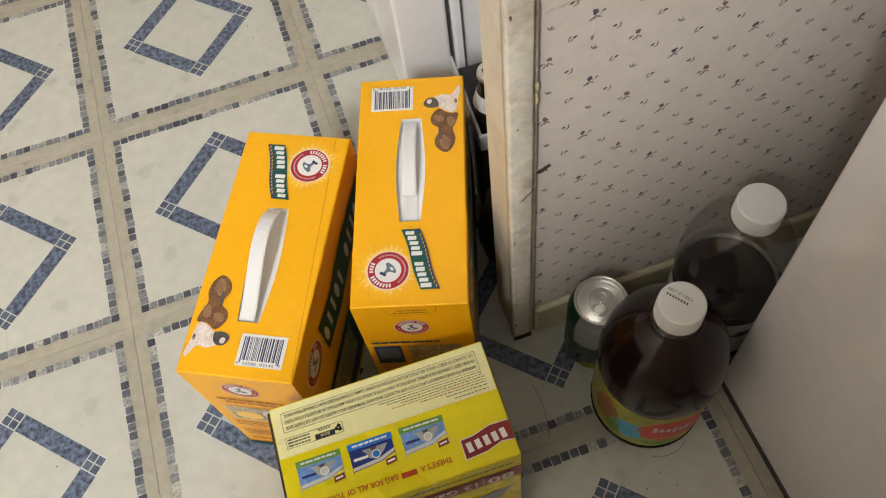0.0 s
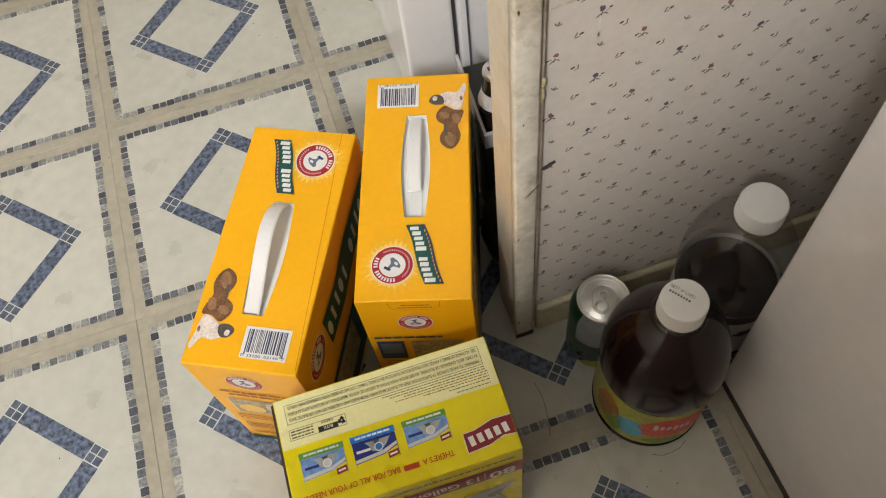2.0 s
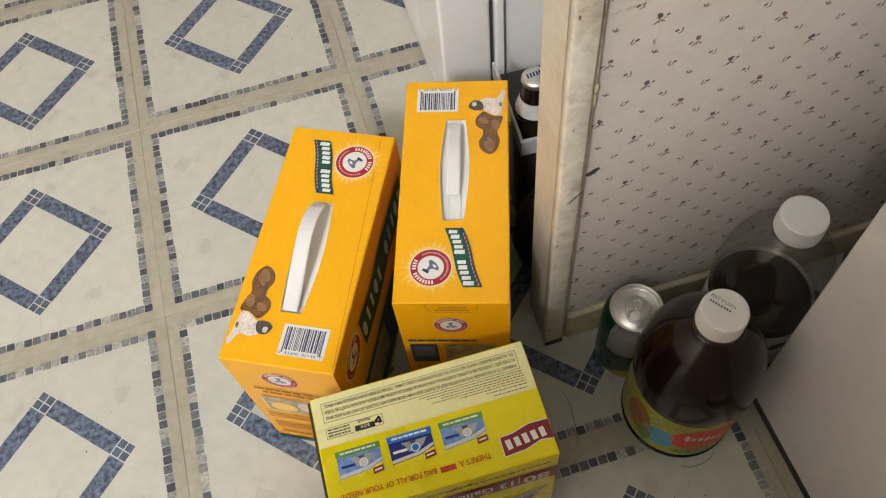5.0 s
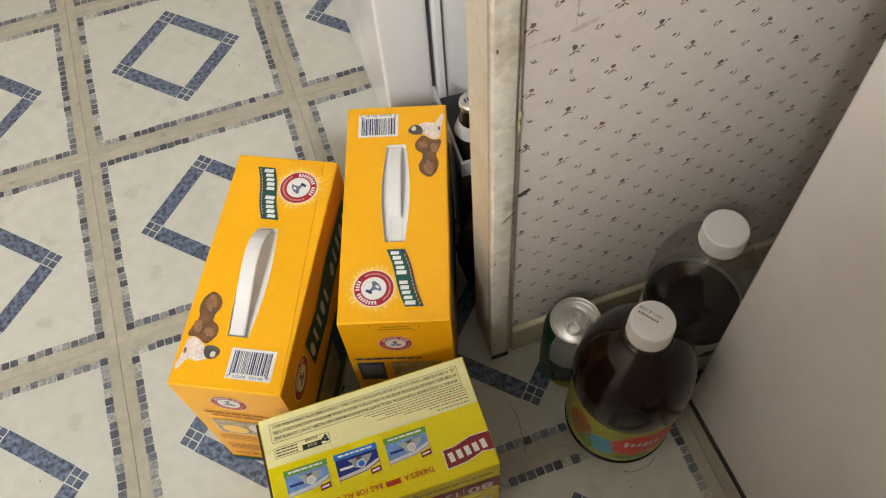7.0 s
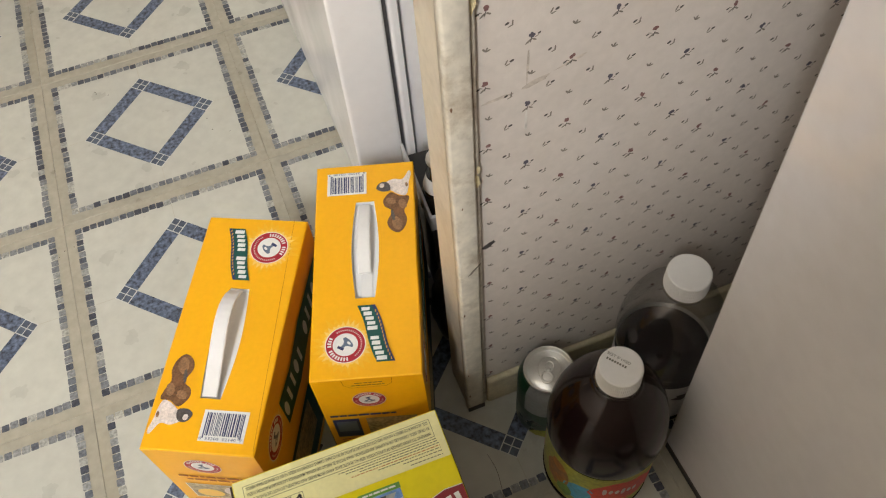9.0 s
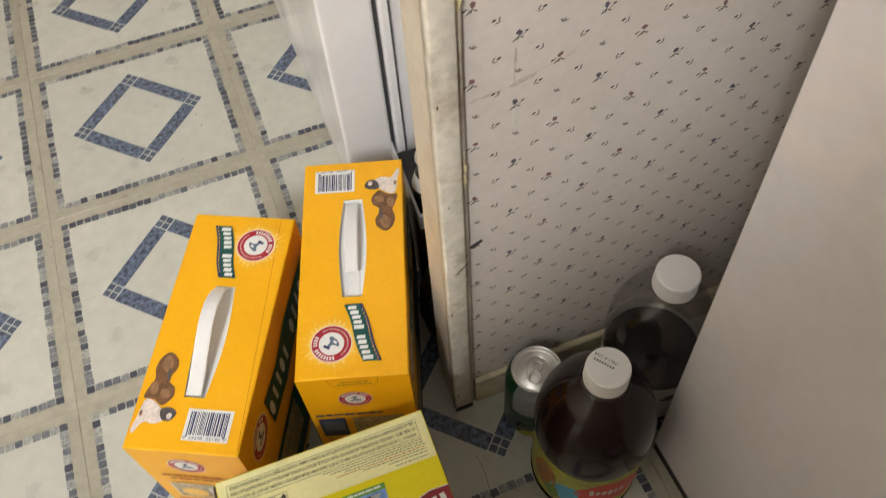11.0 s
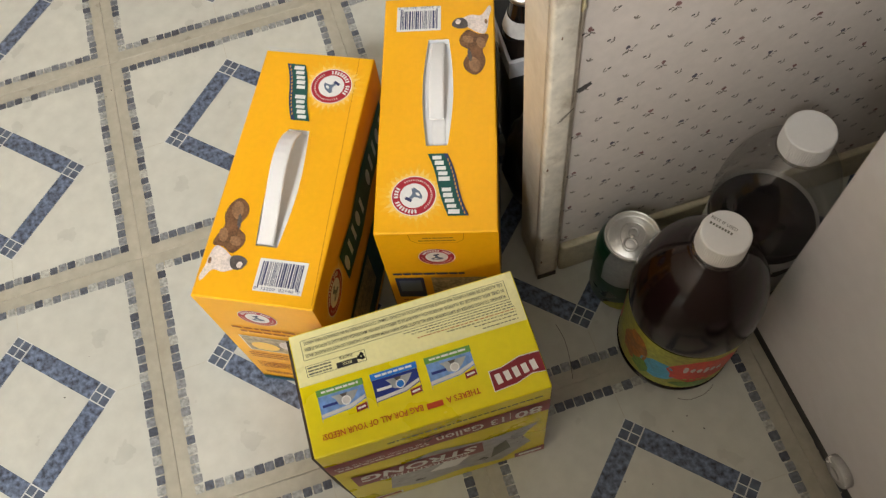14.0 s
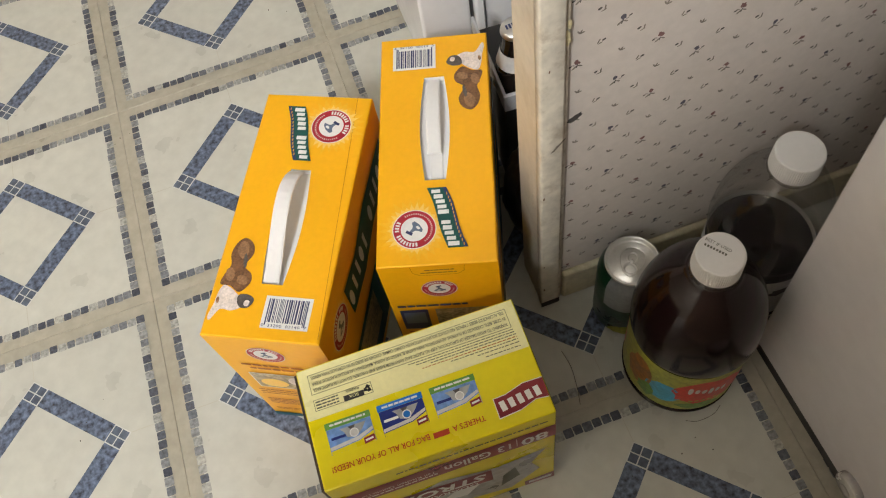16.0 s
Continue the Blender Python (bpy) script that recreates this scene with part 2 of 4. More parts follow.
def tile_mesh():
    """One vinyl tile: beige border, mosaic strip, marble field and a blue diamond."""
    h = TILE / 2
    e = h - 0.00016
    bm = box(-e, e, -e, e, -0.003, 0.0, bevel=0.0003, segments=1)
    for f in bm.faces:
        f.material_index = 0
    s = h - 0.019
    flat(bm, rect(0, 0, 2 * s, 2 * s), 0.00025, 1)
    rng = random.Random(4)
    count = 25
    pitch = 2 * s / count
    for side in range(4):
        c, n = math.cos(side * math.pi / 2), math.sin(side * math.pi / 2)
        for i in range(count):
            u = -s + i * pitch
            v = -s + rng.uniform(-0.0006, 0.0006)
            k = 0.0048 + rng.uniform(-0.0003, 0.0003)
            pts = [(u + a * k, v + b * k) for a, b in ((-1, -0.82), (-0.82, -1), (0.82, -1), (1, -0.82), (1, 0.82), (0.82, 1), (-0.82, 1), (-1, 0.82))]
            flat(bm, [(c * a - n * b, n * a + c * b) for a, b in pts], 0.0005, 2)
    d, w = 0.0862, 0.0212
    for side in range(4):
        a = math.radians(90 * side)
        p, q = Vector((d * math.cos(a), d * math.sin(a))), Vector((d * math.cos(a + math.pi / 2), d * math.sin(a + math.pi / 2)))
        mid, turn = (p + q) / 2, math.degrees(math.atan2(q.y - p.y, q.x - p.x))
        flat(bm, rect(*mid, (q - p).length - w - 0.0016, w, turn), 0.0005, 3)
        flat(bm, rect(*p, w + 0.0012, w + 0.0012, turn), 0.0005, 5)
        for i in (-1, 1):
            for j in (-1, 1):
                r = math.radians(turn)
                o = Vector((math.cos(r) * i - math.sin(r) * j, math.sin(r) * i + math.cos(r) * j)) * w * 0.25
                flat(bm, rect(p.x + o.x, p.y + o.y, w * 0.44, w * 0.44, turn), 0.00075, 4)
        out = p.normalized()
        flat(bm, rect(*(out * (d + w * 0.71 + s - 0.006) / 2), s - 0.006 - d - w * 0.71, 0.0008, math.degrees(a)), 0.0005, 6)
    me = bpy.data.meshes.new("floor_tile")
    bm.to_mesh(me)
    bm.free()
    for m in (FLOOR_BAND, FLOOR_MARBLE, MOSAIC, BLUE_BAR, BLUE_BLOCK, GROUT_LINE, JOINT):
        me.materials.append(m)
    return me

# ---- more materials ----
def clear(name, colour=(1, 1, 1), rough=0.02, ior=1.5):
    m = bpy.data.materials.new(name)
    m.use_nodes = True
    t = m.node_tree
    b = t.nodes["Principled BSDF"]
    t.nodes.remove(b)
    see = node(t, "ShaderNodeBsdfTransparent", Color=(*colour, 1))
    gloss = t.nodes.new("ShaderNodeBsdfGlossy")
    edge = node(t, "ShaderNodeLayerWeight", Blend=0.5)
    steep = t.nodes.new("ShaderNodeMath")
    steep.operation, steep.inputs[1].default_value = "POWER", 4.0
    t.links.new(edge.outputs["Facing"], steep.inputs[0])
    fres = node(t, "ShaderNodeMapRange")
    fres.inputs["To Min"].default_value, fres.inputs["To Max"].default_value = 0.07, 0.60
    t.links.new(steep.outputs[0], fres.inputs["Value"])
    mix = t.nodes.new("ShaderNodeMixShader")
    n = node(t, "ShaderNodeTexNoise", Scale=25.0, Detail=3.0)
    r = node(t, "ShaderNodeMapRange")
    r.inputs["To Min"].default_value, r.inputs["To Max"].default_value = rough, rough + 0.08
    t.links.new(n.outputs["Fac"], r.inputs["Value"])
    t.links.new(r.outputs[0], gloss.inputs["Roughness"])
    t.links.new(fres.outputs[0], mix.inputs[0])
    t.links.new(see.outputs[0], mix.inputs[1])
    t.links.new(gloss.outputs[0], mix.inputs[2])
    haze = node(t, "ShaderNodeBsdfDiffuse", Color=(0.6, 0.58, 0.56, 1))
    film = node(t, "ShaderNodeMixShader", Fac=0.015)
    t.links.new(mix.outputs[0], film.inputs[1])
    t.links.new(haze.outputs[0], film.inputs[2])
    t.links.new(film.outputs[0], t.nodes["Material Output"].inputs["Surface"])
    return m


def ink(name, colour, rough=0.45):
    return surface(name, colour, rough, vary=0.05, scale=30, fine=300)


ORANGE = surface("orange_carton", (0.93, 0.455, 0.006), 0.36, vary=0.035, scale=14, fine=180, bump=0.05, bump_scale=260)
GLOW = ink("carton_sunburst_print", (0.93, 0.49, 0.02))
GLOW_PALE = ink("carton_pale_sunburst_print", (0.94, 0.60, 0.13))
FOLD = ink("carton_fold_line", (0.50, 0.17, 0.004))
EMBLEM_RED = ink("emblem_red_print", (0.40, 0.015, 0.03))
WHITE_INK = ink("white_print", (0.80, 0.79, 0.76))
NAVY = ink("navy_print", (0.03, 0.04, 0.12))
GREY_BLUE = ink("grey_blue_print", (0.13, 0.17, 0.24))
GREEN_INK = ink("dark_green_print", (0.008, 0.085, 0.07))
TEAL = ink("teal_print", (0.01, 0.075, 0.095))
BROWN_PRINT = surface("brown_print", (0.17, 0.08, 0.035), 0.45, vary=0.5, scale=90, fine=500)
TAN_PRINT = surface("tan_print", (0.30, 0.16, 0.08), 0.45, vary=0.4, scale=120, fine=500)
PALE_PRINT = surface("pale_print", (0.74, 0.64, 0.58), 0.45, vary=0.25, scale=90, fine=500)
DARK_GREY_PRINT = surface("dark_grey_print", (0.10, 0.085, 0.08), 0.45, vary=0.4, scale=120, fine=500)
RUST_INK = ink("rust_print", (0.42, 0.11, 0.006))
PHOTO = surface("photo_print", (0.42, 0.33, 0.20), 0.45, vary=0.6, scale=70, fine=260)
WHITE_PLASTIC = surface("white_plastic", (0.80, 0.79, 0.77), 0.4, vary=0.02, bump=0.05)
YELLOW = surface("yellow_carton", (0.80, 0.68, 0.0), 0.30, vary=0.04, scale=12, fine=160, bump=0.04, bump_scale=240)
PALE_YELLOW = ink("pale_yellow_print", (0.84, 0.79, 0.40), 0.32)
TEXT_GREY = ink("grey_print", (0.10, 0.10, 0.07))
TEXT_BLACK = ink("black_print", (0.02, 0.02, 0.02))
DEEP_RED = ink("deep_red_print", (0.23, 0.012, 0.02), 0.32)
TEXT_RED = ink("red_orange_print", (0.50, 0.05, 0.005), 0.32)
PIC_GREEN = ink("green_print", (0.13, 0.32, 0.05), 0.32)
PIC_BLUE = ink("blue_print", (0.01, 0.18, 0.60), 0.32)
PIC_SKY = surface("sky_blue_print", (0.16, 0.30, 0.62), 0.32, vary=0.3, scale=60)
PIC_DEEP = ink("deep_blue_print", (0.01, 0.025, 0.20), 0.32)
BAG_GREY = surface("grey_bag_print", (0.36, 0.36, 0.36), 0.32, vary=0.3, scale=35, fine=120)
DARK_CARD = surface("dark_carton_end", (0.035, 0.022, 0.015), 0.5)
PET = clear("clear_bottle_plastic", (0.93, 0.93, 0.92))
JUICE = surface("dark_juice", (0.012, 0.0055, 0.0055), 0.17, vary=0.2, spec=0.4, bump=0.35, bump_scale=28)
CAP_WHITE = surface("white_cap_plastic", (0.74, 0.73, 0.71), 0.42, vary=0.02, bump=0.06)
LABEL_YELLOW = surface("label_yellow_green", (0.36, 0.37, 0.05), 0.4, vary=0.35, scale=25)
LABEL_RED = surface("label_red", (0.62, 0.045, 0.03), 0.4, vary=0.25, scale=30)
LABEL_BLUE = surface("label_blue", (0.07, 0.36, 0.55), 0.4, vary=0.3, scale=40)
LABEL_ORANGE = surface("label_orange", (0.36, 0.13, 0.02), 0.4, vary=0.5, scale=60)
LABEL_GREEN = surface("label_green", (0.12, 0.25, 0.04), 0.4, vary=0.4, scale=60)
LABEL_WHITE = surface("label_white", (0.62, 0.60, 0.57), 0.45, vary=0.1, scale=30)
ALU = surface("brushed_aluminium", (0.80, 0.79, 0.76), 0.42, metal=1.0, vary=0.05, fine=500, bump=0.05)
CAN_GREEN = surface("green_can_print", (0.006, 0.045, 0.017), 0.30, metal=0.35, vary=0.2, scale=30)
CAN_WHITE = surface("pale_can_print", (0.30, 0.31, 0.31), 0.36, metal=0.4, vary=0.15, scale=40)
BROWN_GLASS = surface("brown_bottle_glass", (0.012, 0.008, 0.006), 0.12)
CARD_GREY = surface("grey_white_card", (0.46, 0.46, 0.47), 0.6, bump=0.1)
BOWL_WHITE = surface("bowl_white_glaze", (0.72, 0.64, 0.63), 0.25, vary=0.04, stain=(0.50, 0.40, 0.38), stain_scale=20, stain_amount=0.3)
BOWL_BLACK = surface("bowl_black_glaze", (0.012, 0.011, 0.011), 0.2)
HAIR = surface("dark_fibre", (0.04, 0.03, 0.025), 0.6)
CLOUDY = surface("cloudy_clear_plastic", (0.84, 0.82, 0.79), 0.22, vary=0.08, scale=60)
CLOUDY.node_tree.nodes["Principled BSDF"].inputs["Transmission Weight"].default_value = 0.45
SCUFF = surface("black_scuff", (0.075, 0.065, 0.06), 0.7, vary=0.5, fine=500)
SMEAR = surface("brown_smear", (0.53, 0.46, 0.385), 0.7, vary=0.3, scale=40)
DRIP = surface("pale_drip", (0.68, 0.64, 0.58), 0.35)
CHIP = surface("bare_plaster_chip", (0.72, 0.62, 0.36), 0.8, vary=0.25, scale=120)
LAMP_GLASS = surface("opal_lamp_glass", (0.85, 0.84, 0.80), 0.4)
LAMP_GLASS.node_tree.nodes["Principled BSDF"].inputs["Emission Color"].default_value = (1.0, 0.95, 0.86, 1)
LAMP_GLASS.node_tree.nodes["Principled BSDF"].inputs["Emission Strength"].default_value = 2.0

# ---- trims and marks of the partition ----
def build_trims():
    rng = random.Random(9)

    def strip(x0, x1, y0, y1, z1, step, wobble):
        bm = bmesh.new()
        b = 0.0022
        prof = [(x0, y1), (x0, y0 + b), (x0 + b * 0.3, y0 + b * 0.3), (x0 + b, y0), (x1 - b, y0), (x1 - b * 0.3, y0 + b * 0.3), (x1, y0 + b), (x1, y1)]
        rings, z = [], 0.0
        while z < z1:
            dx, dy = rng.uniform(-wobble, wobble), rng.uniform(-wobble, wobble)
            rings.append([bm.verts.new((px + dx + rng.uniform(-wobble, wobble) * 0.5, py + (dy if py < y1 else 0), z)) for px, py in prof])
            z += step
        for a, c in zip(rings, rings[1:]):
            for i in range(len(prof)):
                j = (i + 1) % len(prof)
                bm.faces.new((a[i], a[j], c[j], c[i]))
        return bm
    t = mesh_object("trim_corner", strip(0.4275, 0.4475, -0.4850, -0.4752, CEILING, 0.045, 0.0002), TRIM, smooth=True)
    tagged(t, "chipped cream-painted corner strip on the end of the partition", "trim", kind="structure")
    e = mesh_object("trim_bead", strip(0.4473, 0.4526, -0.4800, -0.4752, CEILING, 0.05, 0.0002), TRIM, smooth=True)
    tagged(e, "thin cream-painted bead beside the corner strip", "trim", kind="structure")
    j = mesh_object("door_jamb", box(0.4285, 0.4448, -0.4748, -0.4275, 0, CEILING, bevel=0.0015), JAMB)
    tagged(j, "worn cream-painted jamb on the end of the partition", "jamb", kind="structure")
    b = mesh_object("baseboard", box(0.4530, ROOM[1], -0.4835, -0.4752, 0.0, 0.056, bevel=0.0035, segments=3), CREAM_BASE)
    tagged(b, "dirty cream-painted baseboard under the wallpaper", "baseboard", kind="structure")
    # Dark band over the lowest centimetre of the corner strip.
    mesh_object("trim_foot_band", box(0.4270, 0.4480, -0.4856, -0.4850, 0.0, 0.010), SCUFF, t)
    return t


trim_corner = build_trims()


def wall_matrix(x, z, lift=0.0003):
    """A flat patch on the papered face: local x to the right, local y up."""
    return Matrix(((1, 0, 0, x), (0, 0, -1, WALL_Y - lift), (0, 1, 0, z), (0, 0, 0, 1)))


def blob(cx, cy, rx, ry, turn=0.0, n=10, jag=0.0, rng=random):
    c, s = math.cos(math.radians(turn)), math.sin(math.radians(turn))
    out = []
    for i in range(n):
        a = 2 * math.pi * i / n
        k = 1 + rng.uniform(-jag, jag)
        u, v = rx * k * math.cos(a), ry * k * math.sin(a)
        out.append((cx + c * u - s * v, cy + s * u + c * v))
    return out


def build_wallpaper_print():
    """Sprigs and blossoms in a half-drop repeat."""
    rng = random.Random(3)
    bm = bmesh.new()
    step = 0.01634
    for i in range(0, 40):
        for j in range(-24, 52):
            x, z = 0.4610 + i * step, 0.3890 + j * step
            if (i + j) % 2 or z < 0.062 or z > 1.15:
                continue
            x += rng.uniform(-0.0008, 0.0008)
            z += rng.uniform(-0.0008, 0.0008)
            fl = 1 if (i % 4 == 0 and j % 4 == 0) else 2 if (i % 4 == 2 and j % 4 == 2) else 0
            if fl:
                slot = 0 if fl == 1 else 1
                for k in range(4):
                    a = rng.uniform(0, 360)
                    flat(bm, blob(x + rng.uniform(-0.0013, 0.0013), z + 0.0022 + rng.uniform(-0.0012, 0.0012), 0.0019, 0.0014, a, 7, 0.25, rng), k * 0.00001, slot)
                side = 1 if fl == 2 else -1
                flat(bm, blob(x + side * 0.0056, z + (0.0018 if fl == 2 else -0.0012), 0.0016, 0.0009, 25, 6, 0.15, rng), 0, 3)
                flat(bm, blob(x + side * 0.0036, z - 0.0004, 0.0018, 0.0004, 30 * side, 6, 0.1, rng), 0, 2)
                flat(bm, blob(x - 0.0022, z - 0.0032, 0.0030, 0.0009, 38, 6, 0.2, rng), 0, 2)
                flat(bm, blob(x + 0.0020, z - 0.0026, 0.0024, 0.0008, -32, 6, 0.2, rng), 0, 2)
                flat(bm, blob(x - 0.0004, z - 0.0022, 0.0026, 0.0005, 75, 6, 0.1, rng), 0.00001, 3)
            elif i % 2 and j % 2:
                kind = (i + j) // 2 % 2
                side = 1 if kind else -1
                flat(bm, blob(x + side * 0.0022, z + 0.0004, 0.0019, 0.0011, 25, 6, 0.15, rng), 0, 3)
                flat(bm, blob(x - side * 0.0018, z + 0.0002, 0.0027, 0.0007, 65 if kind else 85, 6, 0.15, rng), 0, 2)
                flat(bm, blob(x - side * 0.0006, z - 0.0021, 0.0024, 0.0006, 18, 6, 0.1, rng), 0.00001, 2)
            else:
                for a in (15, 65, 120):
                    flat(bm, blob(x + 0.0019 * math.cos(math.radians(a)), z + 0.0019 * math.sin(math.radians(a)) - 0.0010, 0.0022, 0.0008, a, 6, 0.15, rng), 0.00001 * a / 60, 2)
    ob = mesh_object("printed_sprigs", bm, (PETAL_RED, PETAL_BLUE, LEAF_PRINT, LEAF_DARK), wall_papered)
    ob.matrix_world = wall_matrix(0, 0)
    tagged(ob, kind="stuff")

    def mark(name, shapes, material, lift, x=0.0, z=0.0):
        b = bmesh.new()
        for pts in shapes:
            flat(b, pts)
        o = mesh_object(name, b, material, wall_papered)
        o.matrix_world = wall_matrix(x, z, lift)
        return o
    mark("scuff_mark", [blob(0.4605, 0.3250, 0.0072, 0.0034, 32, 12, 0.25, rng)], SCUFF, 0.0006)
    mark("smear_mark", [blob(0.4995, 0.5090, 0.010, 0.0026, 14, 14, 0.3, rng), blob(0.468, 0.504, 0.012, 0.0014, 4, 12, 0.3, rng), blob(0.525, 0.5175, 0.014, 0.0012, 16, 12, 0.35, rng)], SMEAR, 0.0002)
    mark("drip_mark", [blob(0.4920, 0.4735, 0.0011, 0.010, 0, 12, 0.1, rng), blob(0.4920, 0.4650, 0.0016, 0.0028, 0, 10, 0.05, rng)], DRIP, 0.0005)
    mark("smear_mark", [blob(0.4920, 0.527, 0.0009, 0.016, 0, 12, 0.3, rng)], SMEAR, 0.0002)
    mark("plaster_chip", [blob(0.4500, 0.427, 0.0026, 0.0085, 4, 11, 0.35, rng), blob(0.4512, 0.440, 0.0016, 0.004, 4, 9, 0.3, rng)], CHIP, 0.0054)
    mark("plaster_chip", [blob(0.4520, 0.613, 0.0038, 0.018, -8, 13, 0.35, rng)], CHIP, 0.0054)
    mark("stain_edge", [blob(0.4482, 0.54, 0.0005, 0.030, 0, 14, 0.4, rng), blob(0.4482, 0.13, 0.0006, 0.09, 0, 16, 0.4, rng)], BROWN_PRINT, 0.0056)
    b = bmesh.new()
    flat(b, blob(0.4415, 0.310, 0.0110, 0.0014, 50, 12, 0.3, rng))
    o = mesh_object("scuff_mark", b, LEAF_PRINT, trim_corner)
    o.matrix_world = wall_matrix(0, 0, 0.0111)
    for zz, rr in ((0.10, 0.0010), (0.235, 0.0013), (0.405, 0.0010), (0.52, 0.0012), (0.045, 0.0016)):
        b = bmesh.new()
        flat(b, blob(0.4300 + rng.uniform(0, 0.005) * (zz > 0.3), zz, rr * 0.7, rr * 2, 0, 9, 0.4, rng))
        o = mesh_object("paint_chip", b, BROWN_PRINT, trim_corner)
        o.matrix_world = wall_matrix(0, 0, 0.0110)


build_wallpaper_print()

# ---- printing on cartons ----
def face_matrix(side, w, l, h, lift=0.0004):
    """A box face as a drawing sheet: x to the reader's right, y up (top: towards the back)."""
    if side == "top":
        return Matrix.Translation((0, 0, h + lift))
    x, z, o = {"front": ((1, 0, 0), (0, -1, 0), (0, -l / 2 - lift, 0)), "back": ((-1, 0, 0), (0, 1, 0), (0, l / 2 + lift, 0)),
               "right": ((0, 1, 0), (1, 0, 0), (w / 2 + lift, 0, 0)), "left": ((0, -1, 0), (-1, 0, 0), (-w / 2 - lift, 0, 0))}[side]
    return Matrix(((x[0], 0, z[0], o[0]), (x[1], 0, z[1], o[1]), (0, 1, 0, o[2]), (0, 0, 0, 1)))


def print_on(name, parent, m, layers, label="", stacked=False):
    """Printed shapes on one face: layers of (points in mm, material), each a little above the last."""
    bm, mats, level, last = bmesh.new(), [], 0, None
    for pts, mat in layers:
        if mat not in mats:
            mats.append(mat)
        if mat is not last or stacked:
            level += 1
        last = mat
        flat(bm, [(x / 1000, y / 1000) for x, y in pts], level * 0.00004, mats.index(mat))
    me = bpy.data.meshes.new(name)
    bm.to_mesh(me)
    bm.free()
    for mat in mats:
        me.materials.append(mat)
    ob = new(name, me)
    ob.parent = parent
    ob.matrix_local = m
    if label:
        ob["label"] = label
    return ob


def words(text, parent, m, cx, cy, width, height, material, turn=0.0, name="lettering", bold=0.0):
    """Lettering of the given width and height in mm, centred on (cx, cy) of a face."""
    cu = bpy.data.curves.new(name, "FONT")
    cu.body, cu.align_x, cu.align_y = text, "CENTER", "CENTER"
    cu.offset = bold
    cu.resolution_u = 2
    tmp = bpy.data.objects.new("tmp_text", cu)
    scene.collection.objects.link(tmp)
    dg = bpy.context.evaluated_depsgraph_get()
    me = bpy.data.meshes.new_from_object(tmp.evaluated_get(dg))
    bpy.data.objects.remove(tmp)
    xs, ys = [v.co.x for v in me.vertices], [v.co.y for v in me.vertices]
    sx, sy = width / 1000 / (max(xs) - min(xs)), height / 1000 / (max(ys) - min(ys))
    ox, oy = (max(xs) + min(xs)) / 2, (max(ys) + min(ys)) / 2
    for v in me.vertices:
        v.co = ((v.co.x - ox) * sx, (v.co.y - oy) * sy, 0)
    me.materials.clear()
    me.materials.append(material)
    ob = new(name, me)
    ob.parent = parent
    ob.matrix_local = m @ pose(cx / 1000, cy / 1000, 0.0012, 0, 0, turn)
    return ob


def bars(x0, x1, y, h, rng, gap=0.8, lo=2.0, hi=6.0, turn=0):
    """A line of unreadable print: bars the length of words."""
    out, x = [], x0
    while x < x1 - lo * 0.5:
        w = min(rng.uniform(lo, hi), x1 - x)
        out.append(rect(x + w / 2, y, w, h))
        x += w + gap
    return out


def spin(pts, turn, cx=0.0, cy=0.0):
    c, s = math.cos(math.radians(turn)), math.sin(math.radians(turn))
    return [(cx + c * x - s * y, cy + s * x + c * y) for x, y in pts]


def curl(points, per=4):
    """A closed outline rounded through the given points."""
    n, out = len(points), []
    for i in range(n):
        a, b, c, d = (points[(i + k) % n] for k in (-1, 0, 1, 2))
        for k in range(per):
            t = k / per
            out.append(tuple(0.5 * (2 * b[m] + (c[m] - a[m]) * t + (2 * a[m] - 5 * b[m] + 4 * c[m] - d[m]) * t * t + (3 * b[m] - a[m] - 3 * c[m] + d[m]) * t ** 3) for m in (0, 1)))
    return out


def star(cx, cy, r0, r1, n, rng):
    out = []
    for i in range(2 * n):
        a = math.pi * i / n
        r = r0 if i % 2 else r1 * rng.uniform(0.8, 1.05)
        out.append((cx + r * math.cos(a), cy + r * math.sin(a)))
    return out


